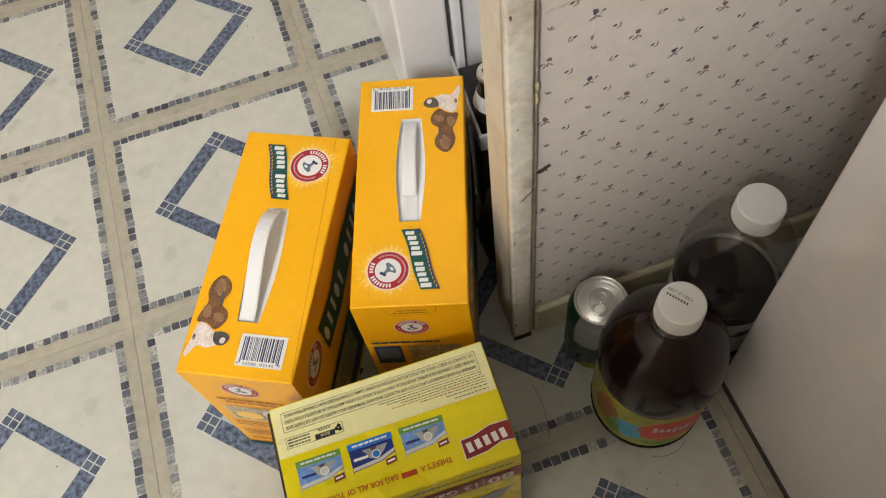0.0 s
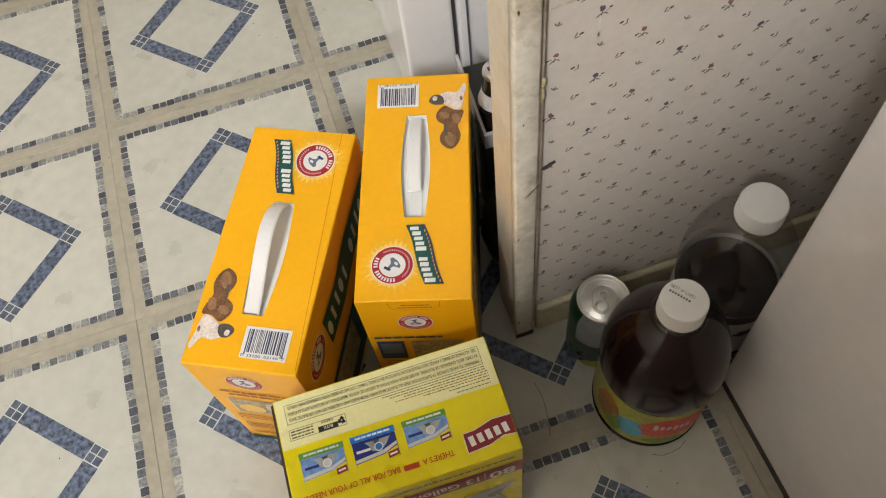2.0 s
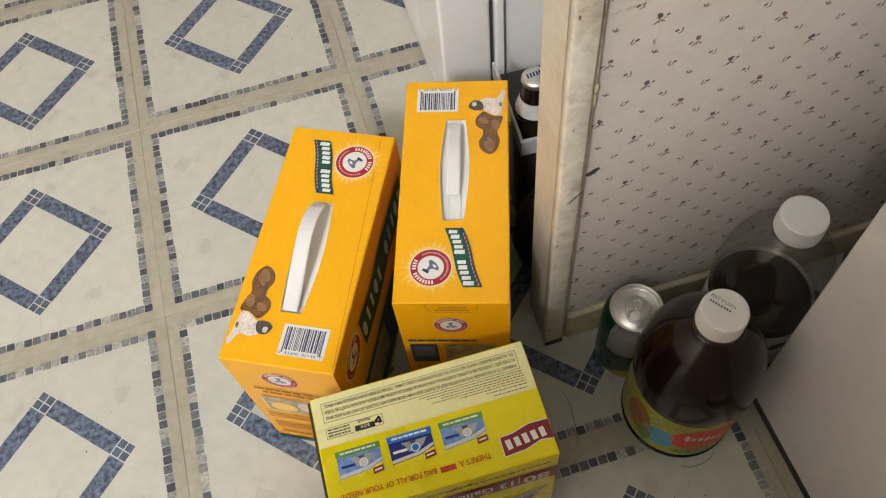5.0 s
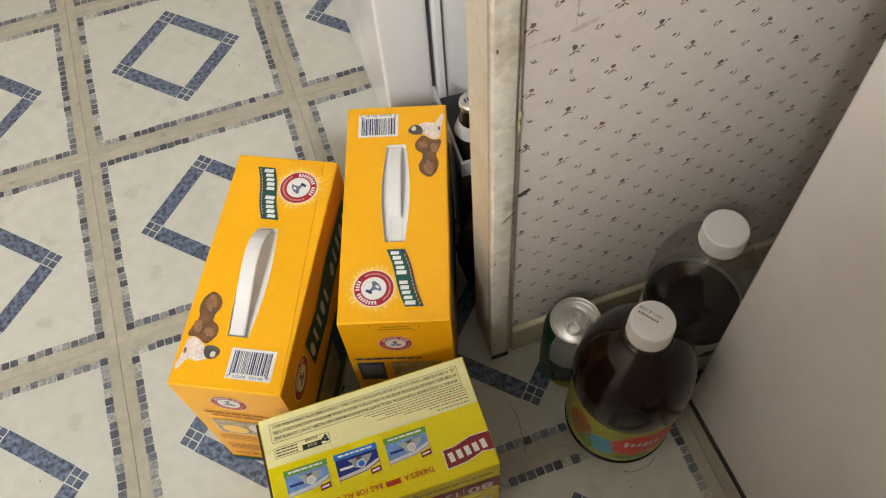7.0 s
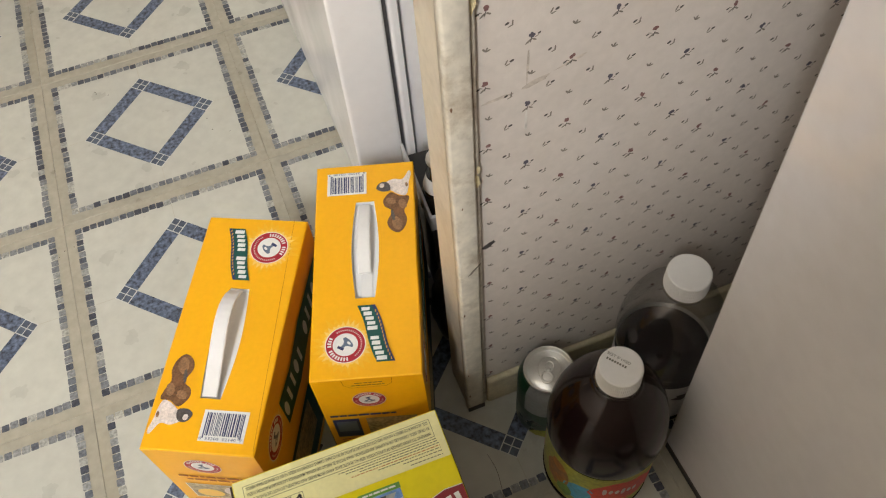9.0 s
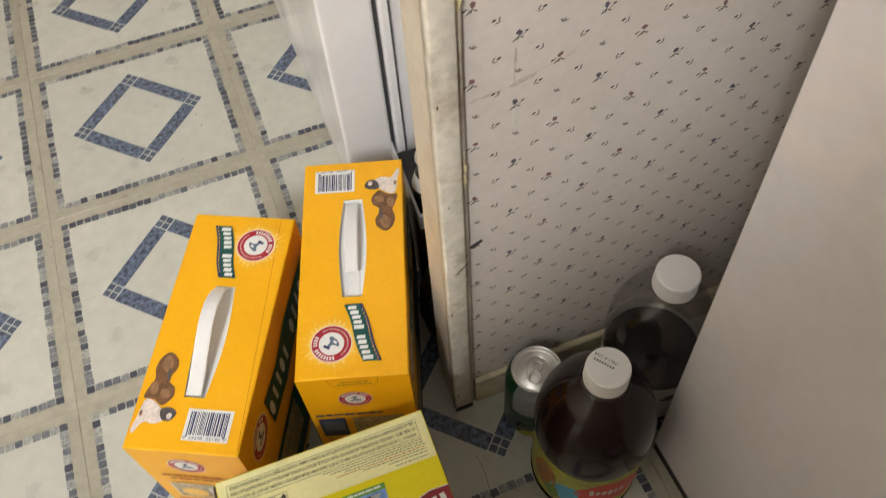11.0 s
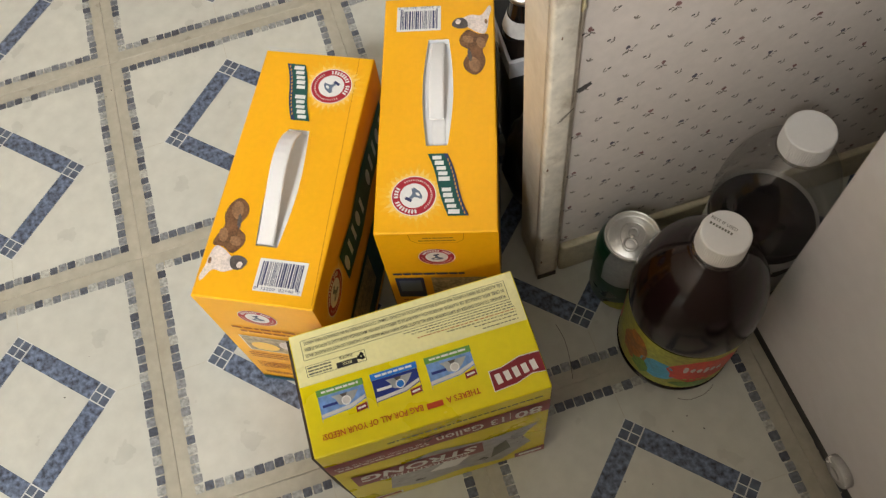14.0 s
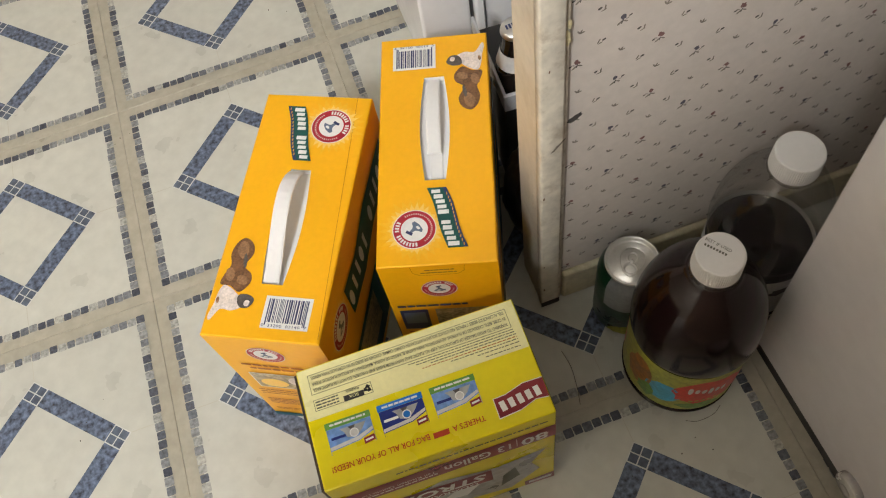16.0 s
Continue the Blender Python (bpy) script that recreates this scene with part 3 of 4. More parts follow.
def emblem(cx, cy, r, turn=0, glow=True, rng=None):
    """A round red badge with plain shapes in it, on a sunburst."""
    L = []
    if glow:
        L += [(star(cx, cy, r * 1.25, r * 1.75, 26, rng), GLOW), (star(cx, cy, r * 1.06, r * 1.36, 30, rng), GLOW_PALE)]
    L += [(blob(cx, cy, r, r, 0, 40), WHITE_INK), (blob(cx, cy, r * 0.96, r * 0.96, 0, 40), EMBLEM_RED), (blob(cx, cy, r * 0.62, r * 0.62, 0, 32), WHITE_INK)]
    for k in range(13):
        a = math.radians(turn - 62 + 124 * k / 12)
        if k != 4:
            L.append((rect(cx + 0.79 * r * math.cos(a), cy + 0.79 * r * math.sin(a), r * 0.19, r * 0.085, math.degrees(a)), WHITE_INK))
    for k in range(24):
        a = math.radians(turn + 90 + 180 * (k + 0.5) / 24)
        L.append((rect(cx + 0.79 * r * math.cos(a), cy + 0.79 * r * math.sin(a), r * 0.08, r * 0.045, math.degrees(a)), PALE_PRINT))
    q = 0.82 * r
    L.append((spin([(-0.42 * q, -0.22 * q), (-0.30 * q, -0.36 * q), (0.05 * q, -0.40 * q), (0.40 * q, -0.30 * q), (0.42 * q, -0.12 * q), (0.20 * q, -0.04 * q), (0.10 * q, 0.08 * q), (0.04 * q, 0.32 * q), (-0.10 * q, 0.30 * q), (-0.10 * q, 0.02 * q), (-0.22 * q, -0.10 * q)], turn - 90, cx, cy), GREY_BLUE))
    L.append((spin(rect(-0.02 * q, 0.36 * q, 0.40 * q, 0.17 * q, 25), turn - 90, cx, cy), NAVY))
    L.append((spin(blob(-0.05 * q, -0.22 * q, 0.14 * q, 0.08 * q, 10, 10), turn - 90, cx, cy), WHITE_INK))
    return L


def banner(p0, p1, width, n_bars):
    """A dark green flag from p0 to p1 (mm) with plain white bars for its words."""
    a, b = Vector(p0), Vector(p1)
    d = (b - a)
    across = Vector((width, 0))
    left, right = [], []
    for i in range(9):
        t = i / 8
        w = Vector((math.sin(t * 2 * math.pi) * 1.1, 0))
        left.append(tuple(a + d * t + w - across / 2))
        right.append(tuple(a + d * t + w + across / 2))
    L = [([left[i], right[i], right[i + 1], left[i + 1]], GREEN_INK) for i in range(8)]
    for i in range(8):
        p, q = left[i], left[i + 1]
        L.append(([(p[0] + 0.2, p[1]), (p[0] + width * 0.2, p[1]), (q[0] + width * 0.2, q[1]), (q[0] + 0.2, q[1])], NAVY))
    for i in range(n_bars):
        t = (i + 0.75) / (n_bars + 0.5)
        if i == n_bars // 2:
            continue
        big = 0.56 if i in (0, n_bars // 2 + 1) else 0.46
        c = a + d * t + Vector((math.sin(t * 2 * math.pi) * 1.1 + width * 0.13, 0))
        L.append((rect(c.x, c.y, width * big, d.length / n_bars * (0.62 if i % 3 else 0.72)), WHITE_INK))
    for i in range(14):
        t = (i + 0.8) / 15.5
        c = a + d * t + Vector((math.sin(t * 2 * math.pi) * 1.1 - width * 0.37, 0))
        L.append((rect(c.x, c.y, width * 0.045, d.length / 24), GLOW))
    return L


LITTER = (0.106, 0.257, 0.233)


def litter_carton(m, label, handle_split):
    """An orange carton with a handle slot in its lid."""
    w, l, h = LITTER
    rng = random.Random(12)
    ob = thing("litter_carton", m, label, "litter box", "orange litter cartons")
    # body: lid with a lens-shaped slot
    bm = bmesh.new()
    n, s0, s1 = 14, -0.0767, 0.0420

    def half(t):
        return 0.0097 + 0.0045 * math.sin(math.pi * t)
    c = 0.0012
    lo = [bm.verts.new((sx * w / 2, sy * l / 2, 0)) for sx, sy in ((-1, -1), (1, -1), (1, 1), (-1, 1))]
    stations = [-l / 2 + c] + [s0 + (s1 - s0) * i / n for i in range(n + 1)] + [l / 2 - c]
    rows = []
    for k, v in enumerate(stations):
        t = (k - 1) / n
        hw = half(min(max(t, 0), 1))
        rows.append([bm.verts.new((x, v, h)) for x in (-w / 2 + c, -hw, hw, w / 2 - c)])
    for k, (a, b) in enumerate(zip(rows, rows[1:])):
        bm.faces.new((a[0], a[1], b[1], b[0]))
        bm.faces.new((a[2], a[3], b[3], b[2]))
        if k in (0, len(rows) - 2):
            bm.faces.new((a[1], a[2], b[2], b[1]))
    rim = [bm.verts.new((sx * w / 2, sy * l / 2, h - c)) for sx, sy in ((-1, -1), (1, -1), (1, 1), (-1, 1))]
    for i in range(4):
        j = (i + 1) % 4
        bm.faces.new((lo[i], lo[j], rim[j], rim[i]))
    bm.faces.new(lo[::-1])
    bm.faces.new([rim[0], rim[1]] + rows[0][::-1])
    bm.faces.new([rim[2], rim[3]] + rows[-1])
    bm.faces.new([rim[1], rim[2]] + [r[3] for r in rows[::-1]])
    bm.faces.new([rim[3], rim[0]] + [r[0] for r in rows])
    part("body", bm, ORANGE, ob)
    # recess behind the slot
    bm = bmesh.new()
    depth = 0.007
    up, down = [], []
    for i in range(n + 1):
        t = i / n
        up.append((bm.verts.new((-half(t), s0 + (s1 - s0) * t, h - 0.0003)), bm.verts.new((half(t), s0 + (s1 - s0) * t, h - 0.0003))))
        down.append((bm.verts.new((-half(t), s0 + (s1 - s0) * t, h - depth)), bm.verts.new((half(t), s0 + (s1 - s0) * t, h - depth))))
    for i in range(n):
        bm.faces.new((up[i][0], up[i + 1][0], down[i + 1][0], down[i][0]))
        bm.faces.new((up[i][1], down[i][1], down[i + 1][1], up[i + 1][1]))
        bm.faces.new((down[i][0], down[i + 1][0], down[i + 1][1], down[i][1]))
    for i in (0, n):
        bm.faces.new((up[i][0], up[i][1], down[i][1], down[i][0]))
    part("handle_recess", bm, WHITE_PLASTIC, ob, "white lining of the handle slot")
    # strap
    bm = bmesh.new()
    th = 0.0016

    def strap(t0, t1, off, hx, rise):
        sec = []
        for i in range(15):
            t = t0 + (t1 - t0) * i / 14
            v = s0 + 0.002 + (s1 - s0 - 0.004) * t
            z = h - 0.003 + rise(t)
            sec.append([bm.verts.new((off + a, v, z + b)) for a, b in ((-hx, -th), (hx, -th), (hx, 0), (hx * 0.8, th * 0.5), (-hx * 0.8, th * 0.5), (-hx, 0))])
        for a, b in zip(sec, sec[1:]):
            for i in range(6):
                j = (i + 1) % 6
                bm.faces.new((a[i], a[j], b[j], b[i]))
        bm.faces.new(sec[0])
        bm.faces.new(sec[-1][::-1])
    if handle_split:
        strap(0.0, 0.76, 0.0008, 0.0066, lambda t: 0.010 * math.sin(math.pi * min(t / 0.80, 1.0)) ** 0.8)
        strap(0.75, 1.0, -0.0010, 0.0062, lambda t: -0.0035)
    else:
        strap(0.0, 0.97, -0.0016, 0.0072, lambda t: 0.003 + 0.020 * math.sin(math.pi * t ** 1.7) ** 0.75)
    part("handle", bm, WHITE_PLASTIC, ob, "white plastic carrying strap")
    # lid print
    top = face_matrix("top", w, l, h)
    part_layers = emblem(19.2, 92.5, 19.6, 35, True, rng)
    print_on("emblem", ob, top, part_layers, "round red badge on a sunburst")
    print_on("banner", ob, Matrix.Translation((0, 0, 0.0010)) @ top, banner((-19.5, 113.5), (-1.0, 51.3), 17.5, 11), "dark green flag with white bars")
    code = [(rect(19.5, -102.5, 42.5, 30), WHITE_INK)]
    x = 1.5
    while x < 37:
        bw = rng.choice((0.65, 0.75, 1.2, 1.7))
        code.append((rect(x + bw / 2, -101 if 3 < x < 35 else -102.2, bw, 22 if 3 < x < 35 else 24.5), NAVY))
        x += bw + rng.choice((0.45, 0.5, 0.75, 1.0))
    tagged(print_on("barcode", ob, top, code, "white barcode panel"), kind="stuff")
    words("0  33200  02140  7", ob, top, 19.5, -115.2, 40, 2.6, NAVY, name="barcode_digits")
    shapes = [(curl([(-36, -31), (-26, -37), (-23, -48), (-29, -62), (-20, -70), (-19, -80), (-28, -90), (-39, -84), (-50, -83), (-49, -74), (-44, -62), (-47, -50), (-44, -38)]), BROWN_PRINT),
              (blob(-35, -44, 6.0, 10, 12, 18, 0.08, rng), TAN_PRINT), (blob(-42, -72, 4.5, 8, 20, 16, 0.1, rng), TAN_PRINT), (blob(-28, -77, 6.5, 5, -18, 16, 0.1, rng), TAN_PRINT), (blob(-30, -56, 2.2, 8, 10, 14, 0.1, rng), DARK_GREY_PRINT),
              (curl([(-46, -84), (-36, -87), (-26, -94), (-18, -92), (-14, -100), (-22, -106), (-32, -110), (-43, -109), (-51, -121), (-54, -117), (-51, -104), (-50, -94)]), PALE_PRINT),
              (curl([(-27, -93), (-17, -92), (-10, -97), (-14, -105), (-22, -106), (-27, -101)]), DARK_GREY_PRINT), (blob(-17, -101, 3.0, 3.4, 0, 12, 0.1, rng), PALE_PRINT), (blob(-48, -100, 1.8, 3.5, 10, 10, 0.1, rng), TAN_PRINT)]
    shapes = [([(-33 + (x + 34) * 0.86, -74 + (y + 76) * 0.90) for x, y in pts], mat) for pts, mat in shapes]
    print_on("picture_print", ob, top, shapes, "brown and white plain patches", True)
    if not handle_split:
        print_on("lid_fold", ob, top, [([(38.8, 128), (39.2, 128), (51.7, -124), (51.3, -124)], FOLD)])
    # narrow end with the photo
    front = face_matrix("front", w, l, h)
    F = emblem(-5, 196, 17.5, 90, False, rng)
    F += [(p, RUST_INK) for p in bars(-38, 30, 166, 4.2, rng, 1.6, 4, 13)] + [(p, RUST_INK) for p in bars(-32, 26, 157, 4.2, rng, 1.6, 4, 13)]
    F += [(rect(-8, 122, 62, 42), WHITE_INK), (rect(-8, 122, 60, 40), PHOTO), (blob(-20, 116, 14, 12, 0, 14), GLOW_PALE), (blob(8, 124, 12, 14, 0, 14), PALE_PRINT)]
    for z in (92, 86, 80, 62, 57, 52, 47, 30, 26):
        F += [(p, RUST_INK) for p in bars(-44, 44, z, 2.0, rng, 1.0, 3, 9)]
    F += [(rect(0, 6, 105, 11), TEAL)]
    print_on("end_print", ob, front, F)
    back = face_matrix("back", w, l, h)
    B = [([(-24, 231), (-23, 220), (-17, 214), (17, 214), (23, 220), (24, 231)], FOLD), ([(-23.5, 231.2), (-22.5, 220.4), (-16.7, 214.6), (16.7, 214.6), (22.5, 220.4), (23.5, 231.2)], ORANGE)]
    B += [(p, BROWN_PRINT) for p in bars(-12, 14, 224, 1.6, rng, 0.7, 2, 5)] + [(p, BROWN_PRINT) for p in bars(-16, 16, 219, 1.6, rng, 0.7, 2, 5)]
    B += emblem(-2.8, 186, 16.5, 90, False, rng)
    B += [(p, NAVY) for p in bars(-47, 20, 150, 4.0, rng, 1.2, 5, 12)]
    B += [(rect(-33, 118, 27, 46), NAVY), (rect(-33, 122, 21, 26), GREY_BLUE), (rect(14, 118, 52, 46), PHOTO)]
    for z in (88, 82, 76, 60, 55, 50):
        B += [(p, RUST_INK) for p in bars(-44, 44, z, 2.2, rng, 1.0, 3, 9)]
    B += [(rect(0, 6, 105, 11), TEAL)]
    print_on("end_print", ob, back, B)
    for side, sgn in (("right", 1), ("left", -1)):
        S = emblem(-91, 182, 22, 90, True, rng)
        S += [([(-62, 196), (-20, 188), (30, 196), (112, 190), (112, 140), (40, 146), (-10, 138), (-62, 146)], GREEN_INK)]
        for i in range(11):
            if i != 5:
                S.append((rect(-54 + i * 15.4, 166 + 2.5 * math.sin(i), 5.5, 25) if i % 3 else blob(-54 + i * 15.4, 166 + 2.5 * math.sin(i), 5.2, 12.5, 0, 16), WHITE_INK))
        S += [(rect(0, 62, 256, 96), TEAL), (rect(-60, 70, 90, 60), PHOTO), (rect(60, 66, 100, 40), GREEN_INK)]
        print_on("side_print", ob, face_matrix(side, w, l, h), S)
    return ob


litter_carton(pose(0.2159, -0.4045, 0, 0, 0, -26.9), "orange cat litter carton with a raised white strap handle", False)
litter_carton(pose(0.3612, -0.3872, 0, 0, 0, -18.2 + 180), "orange cat litter carton with a flat white strap, against the jamb", True)


def bag_carton(m):
    """A yellow carton of bin bags, standing upside down."""
    w, l, h = 0.1905, 0.1035, 0.2265
    rng = random.Random(21)
    ob = thing("bin_bag_carton", m, "bright yellow carton of kitchen bin bags standing upside down", "carton")
    part("body", box(-w / 2, w / 2, -l / 2, l / 2, 0, h, bevel=0.0014), YELLOW, ob)
    top = face_matrix("top", w, l, h)
    part_a = [(rect(0, 28.3, 188.5, 44.0), PALE_YELLOW)]
    part_a += [(rect(0, 35.8, 173, 17.6), TEXT_GREY), (rect(0, 35.8, 172.2, 16.8), PALE_YELLOW)]
    for y, x0, x1 in ((25.0, -4, 88), (22.7, 2, 88), (20.4, 14, 88), (18.1, 6, 88), (15.8, 30, 88), (13.0, 52, 88), (9.6, 58, 88)):
        part_a += [(p, TEXT_GREY if y != 18.1 else RUST_INK) for p in bars(x0, x1, y, 0.75, rng, 0.9, 1.2, 4)]
    part_a += [(rect(-62, 17.4, 49, 9.6), TEXT_GREY), (rect(-62, 17.4, 48.2, 8.8), PALE_YELLOW)]
    for y in (20.0, 17.4, 14.8):
        part_a += [(p, TEXT_GREY) for p in bars(-85, -66, y, 1.3, rng, 0.6, 2, 5)]
    part_a += [(rect(-53.5, 15.2, 17, 4.6), TEXT_BLACK)]
    for k in range(3):
        part_a.append((spin([(1.2, -2.9), (3.2, -2.4), (1.9, 1.1), (3.0, 1.6), (0.2, 3.2), (-0.8, 0.4), (0.3, 0.8)], 120 * k, -41.5, 17.2), TEXT_BLACK))
    print_on("notice_print", ob, top, part_a, "pale yellow notice strip")
    W = ("WARNING: TO AVOID DANGER OF SUFFOCATION, KEEP ALL PLASTIC BAGS AWAY FROM BABIES AND CHILDREN. DO NOT USE PLASTIC BAGS",
         "IN CRIBS, BEDS, CARRIAGES OR PLAYPENS. ADVERTENCIA: PARA EVITAR EL RIESGO DE ASFIXIA, MANTENGA LAS BOLSAS PLASTICAS FUERA",
         "DEL ALCANCE DE BEBES Y NINOS. NO UTILICE BOLSAS PLASTICAS EN CUNAS, CAMAS, COCHES DE BEBES NI EN CORRALES PARA NINOS.")
    for text, y in zip(W, (30.4, 35.8, 41.2)):
        words(text, ob, top, 0, y, 168, 3.5, TEXT_GREY, 180, "warning_text", 0.012)
    words("PAPER", ob, top, -53.5, 20.4, 11, 2.4, TEXT_BLACK, 180, "recycling_text")
    words("BOX", ob, top, -53.5, 15.2, 8, 2.6, PALE_YELLOW, 180, "recycling_text")
    # three small pictures
    for cx, head, body_ink in ((-64, PIC_GREEN, PIC_SKY), (-20, PIC_BLUE, PIC_DEEP), (24.5, PIC_GREEN, PIC_SKY)):
        P = [(spin(rect(0, -2.6, 38, 5.4), 0, cx, 0), head), (rect(cx, -15.8, 37, 20.8), body_ink)]
        P += [([(cx - 18.2, -26.2), (cx + 18.2, -26.2), (cx + 18.2, -17), (cx + 6, -21.5), (cx - 18.2, -23.5)], YELLOW), ([(cx - 18.2, -22.8), (cx + 6, -20.8), (cx + 18.2, -16), (cx + 18.2, -13.5), (cx + 5, -18), (cx - 18.2, -20)], LABEL_WHITE), ([(cx - 8, -7.8), (cx + 14, -7.8), (cx + 10, -13), (cx + 4, -18), (cx - 3, -16), (cx - 5, -11)], BAG_GREY), ([(cx - 1, -7.8), (cx + 5, -7.8), (cx + 2, -13)], DARK_GREY_PRINT),
              (blob(cx + 3, -14, 3.8, 3.8, 0, 18), WHITE_INK), (blob(cx + 3, -14, 2.9, 2.9, 0, 18), PIC_BLUE if body_ink is PIC_DEEP else LABEL_WHITE), ([(cx + 9, -26.2), (cx + 18, -25), (cx + 18, -20), (cx + 9, -21.2)], DEEP_RED),
              (rect(cx + 13.5, -23.1, 6.5, 1.6, 7), WHITE_INK), (rect(cx - 10, -14, 12, 2.2), WHITE_INK if body_ink is PIC_DEEP else PIC_DEEP)]
        P += [(p, WHITE_INK) for p in bars(cx - 15, cx + 15, -2.6, 1.7, rng, 0.8, 3, 7)]
        print_on("small_picture", ob, top, P, "small blue product picture")
    badge = [([(51.3, -25.5), (62, -25.0), (78, -20.5), (94.6, -20.8), (94.6, -38.5), (84, -37.2), (70, -41.5), (51.3, -43.0)], WHITE_INK),
             ([(52.0, -26.2), (62, -25.7), (78, -21.3), (94.6, -21.6), (94.6, -37.8), (84, -36.5), (70, -40.8), (52.0, -42.2)], DEEP_RED)]
    badge += [(rect(57.5 + 7.4 * i, -33.6 + 0.75 * i, 4.6, 8.4 - 0.5 * (i % 2), 8), WHITE_INK) for i in range(5)]
    print_on("badge", ob, top, badge, "dark red badge with white bars")
    words("THERE'S A", ob, top, 27.5, -38.3, 27, 5.0, TEXT_RED, 180, "slogan", 0.01)
    print_on("slogan_bar", ob, top, [(rect(4.5, -38.3, 13, 4.6), TEXT_RED)])
    words("BAG FOR ALL OF YOUR NEEDS!", ob, top, -45, -38.0, 80, 5.0, TEXT_RED, 180, "slogan", 0.01)
    # broad face
    front = face_matrix("front", w, l, h)
    F = [(p, TEXT_GREY) for p in bars(-40, 90, 209, 3.0, rng, 1.2, 2, 7)]
    F += [(rect(0, 177, 190, 33), DEEP_RED), (rect(60.5, 177, 0.8, 22), WHITE_INK)]
    F += [([(-60, 40), (-30, 22), (10, 30), (50, 18), (80, 60), (72, 92), (86, 128), (40, 118), (-10, 138), (-50, 120)], BAG_GREY),
          ([(-20, 60), (6, 52), (30, 96), (10, 100)], WHITE_INK), ([(40, 40), (60, 60), (56, 96), (44, 80)], TEXT_GREY)]
    F += [([(-84, 134), (34, 116), (34, 78), (-84, 92)], DEEP_RED)]
    F += [([(64, 4), (95, 2), (95, 26), (64, 22)], DEEP_RED), (rect(80, 13, 24, 8, -3), WHITE_INK), (rect(-72, 14, 40, 12), WHITE_INK), (rect(-72, 14, 36, 8), RUST_INK)]
    F += [(p, WHITE_INK) for p in bars(-88, -10, 169, 3, rng, 1.2, 3, 8)]
    print_on("broad_face_print", ob, front, F)
    words("80", ob, front, 76, 176, 24, 20, WHITE_INK, 180, "count", 0.02)
    words("13 Gallon", ob, front, 26, 178, 58, 17, WHITE_INK, 180, "volume", 0.015)
    words("Tall Kitchen Quick-Tie Bags", ob, front, -50, 180, 78, 8, WHITE_INK, 180, "kind_text")
    words("STRONG", ob, front, -25, 111, 106, 22, WHITE_INK, 172, "claim", 0.03)
    words("GUARANTEED", ob, front, -22, 92, 84, 9, WHITE_INK, 172, "claim", 0.01)
    for s in (-1, 1):
        bm = bmesh.new()
        k = 1.0 if s < 0 else 0.25
        prof = [(s * (w / 2 + 0.0001), 0.001), (s * (w / 2 + 0.0010 * k), 0.001), (s * (w / 2 + 0.0034 * k), h * 0.55), (s * (w / 2 + 0.0026 * k), h - 0.004), (s * (w / 2 + 0.0001), h - 0.0022)]
        a, b = [[bm.verts.new((x, y, z)) for x, z in prof] for y in (-l / 2 + 0.002, l / 2 - 0.002)]
        for i in range(len(prof)):
            j = (i + 1) % len(prof)
            bm.faces.new((a[i], a[j], b[j], b[i]))
        bm.faces.new(a)
        bm.faces.new(b[::-1])
        part("end_flap", bm, DARK_CARD, ob, "dark bulging end flap")
    return ob


bag_carton(pose(0.2736, -0.6095, 0, 0, 0, -1.3))

# ---- bottles and can ----
def bent_patch(bm, r, a0, z0, ra, rz, slot, n=18, jag=0.0, rng=random):
    """An elliptic patch bent round a cylinder; a0 and ra in degrees."""
    def at(f, t, k):
        a = math.radians(a0 + ra * k * f * math.cos(t))
        return bm.verts.new((r * math.cos(a), r * math.sin(a), z0 + rz * k * f * math.sin(t)))
    ks = [1 + rng.uniform(-jag, jag) for _ in range(n)]
    c, steps = at(0, 0, 1), max(2, round(ra / 8))
    last = None
    for s in range(1, steps + 1):
        ring = [at(s / steps, 2 * math.pi * i / n, ks[i]) for i in range(n)]
        for i in range(n):
            j = (i + 1) % n
            f = bm.faces.new((c, ring[i], ring[j]) if last is None else (last[i], ring[i], ring[j], last[j]))
            f.material_index = slot
        last = ring


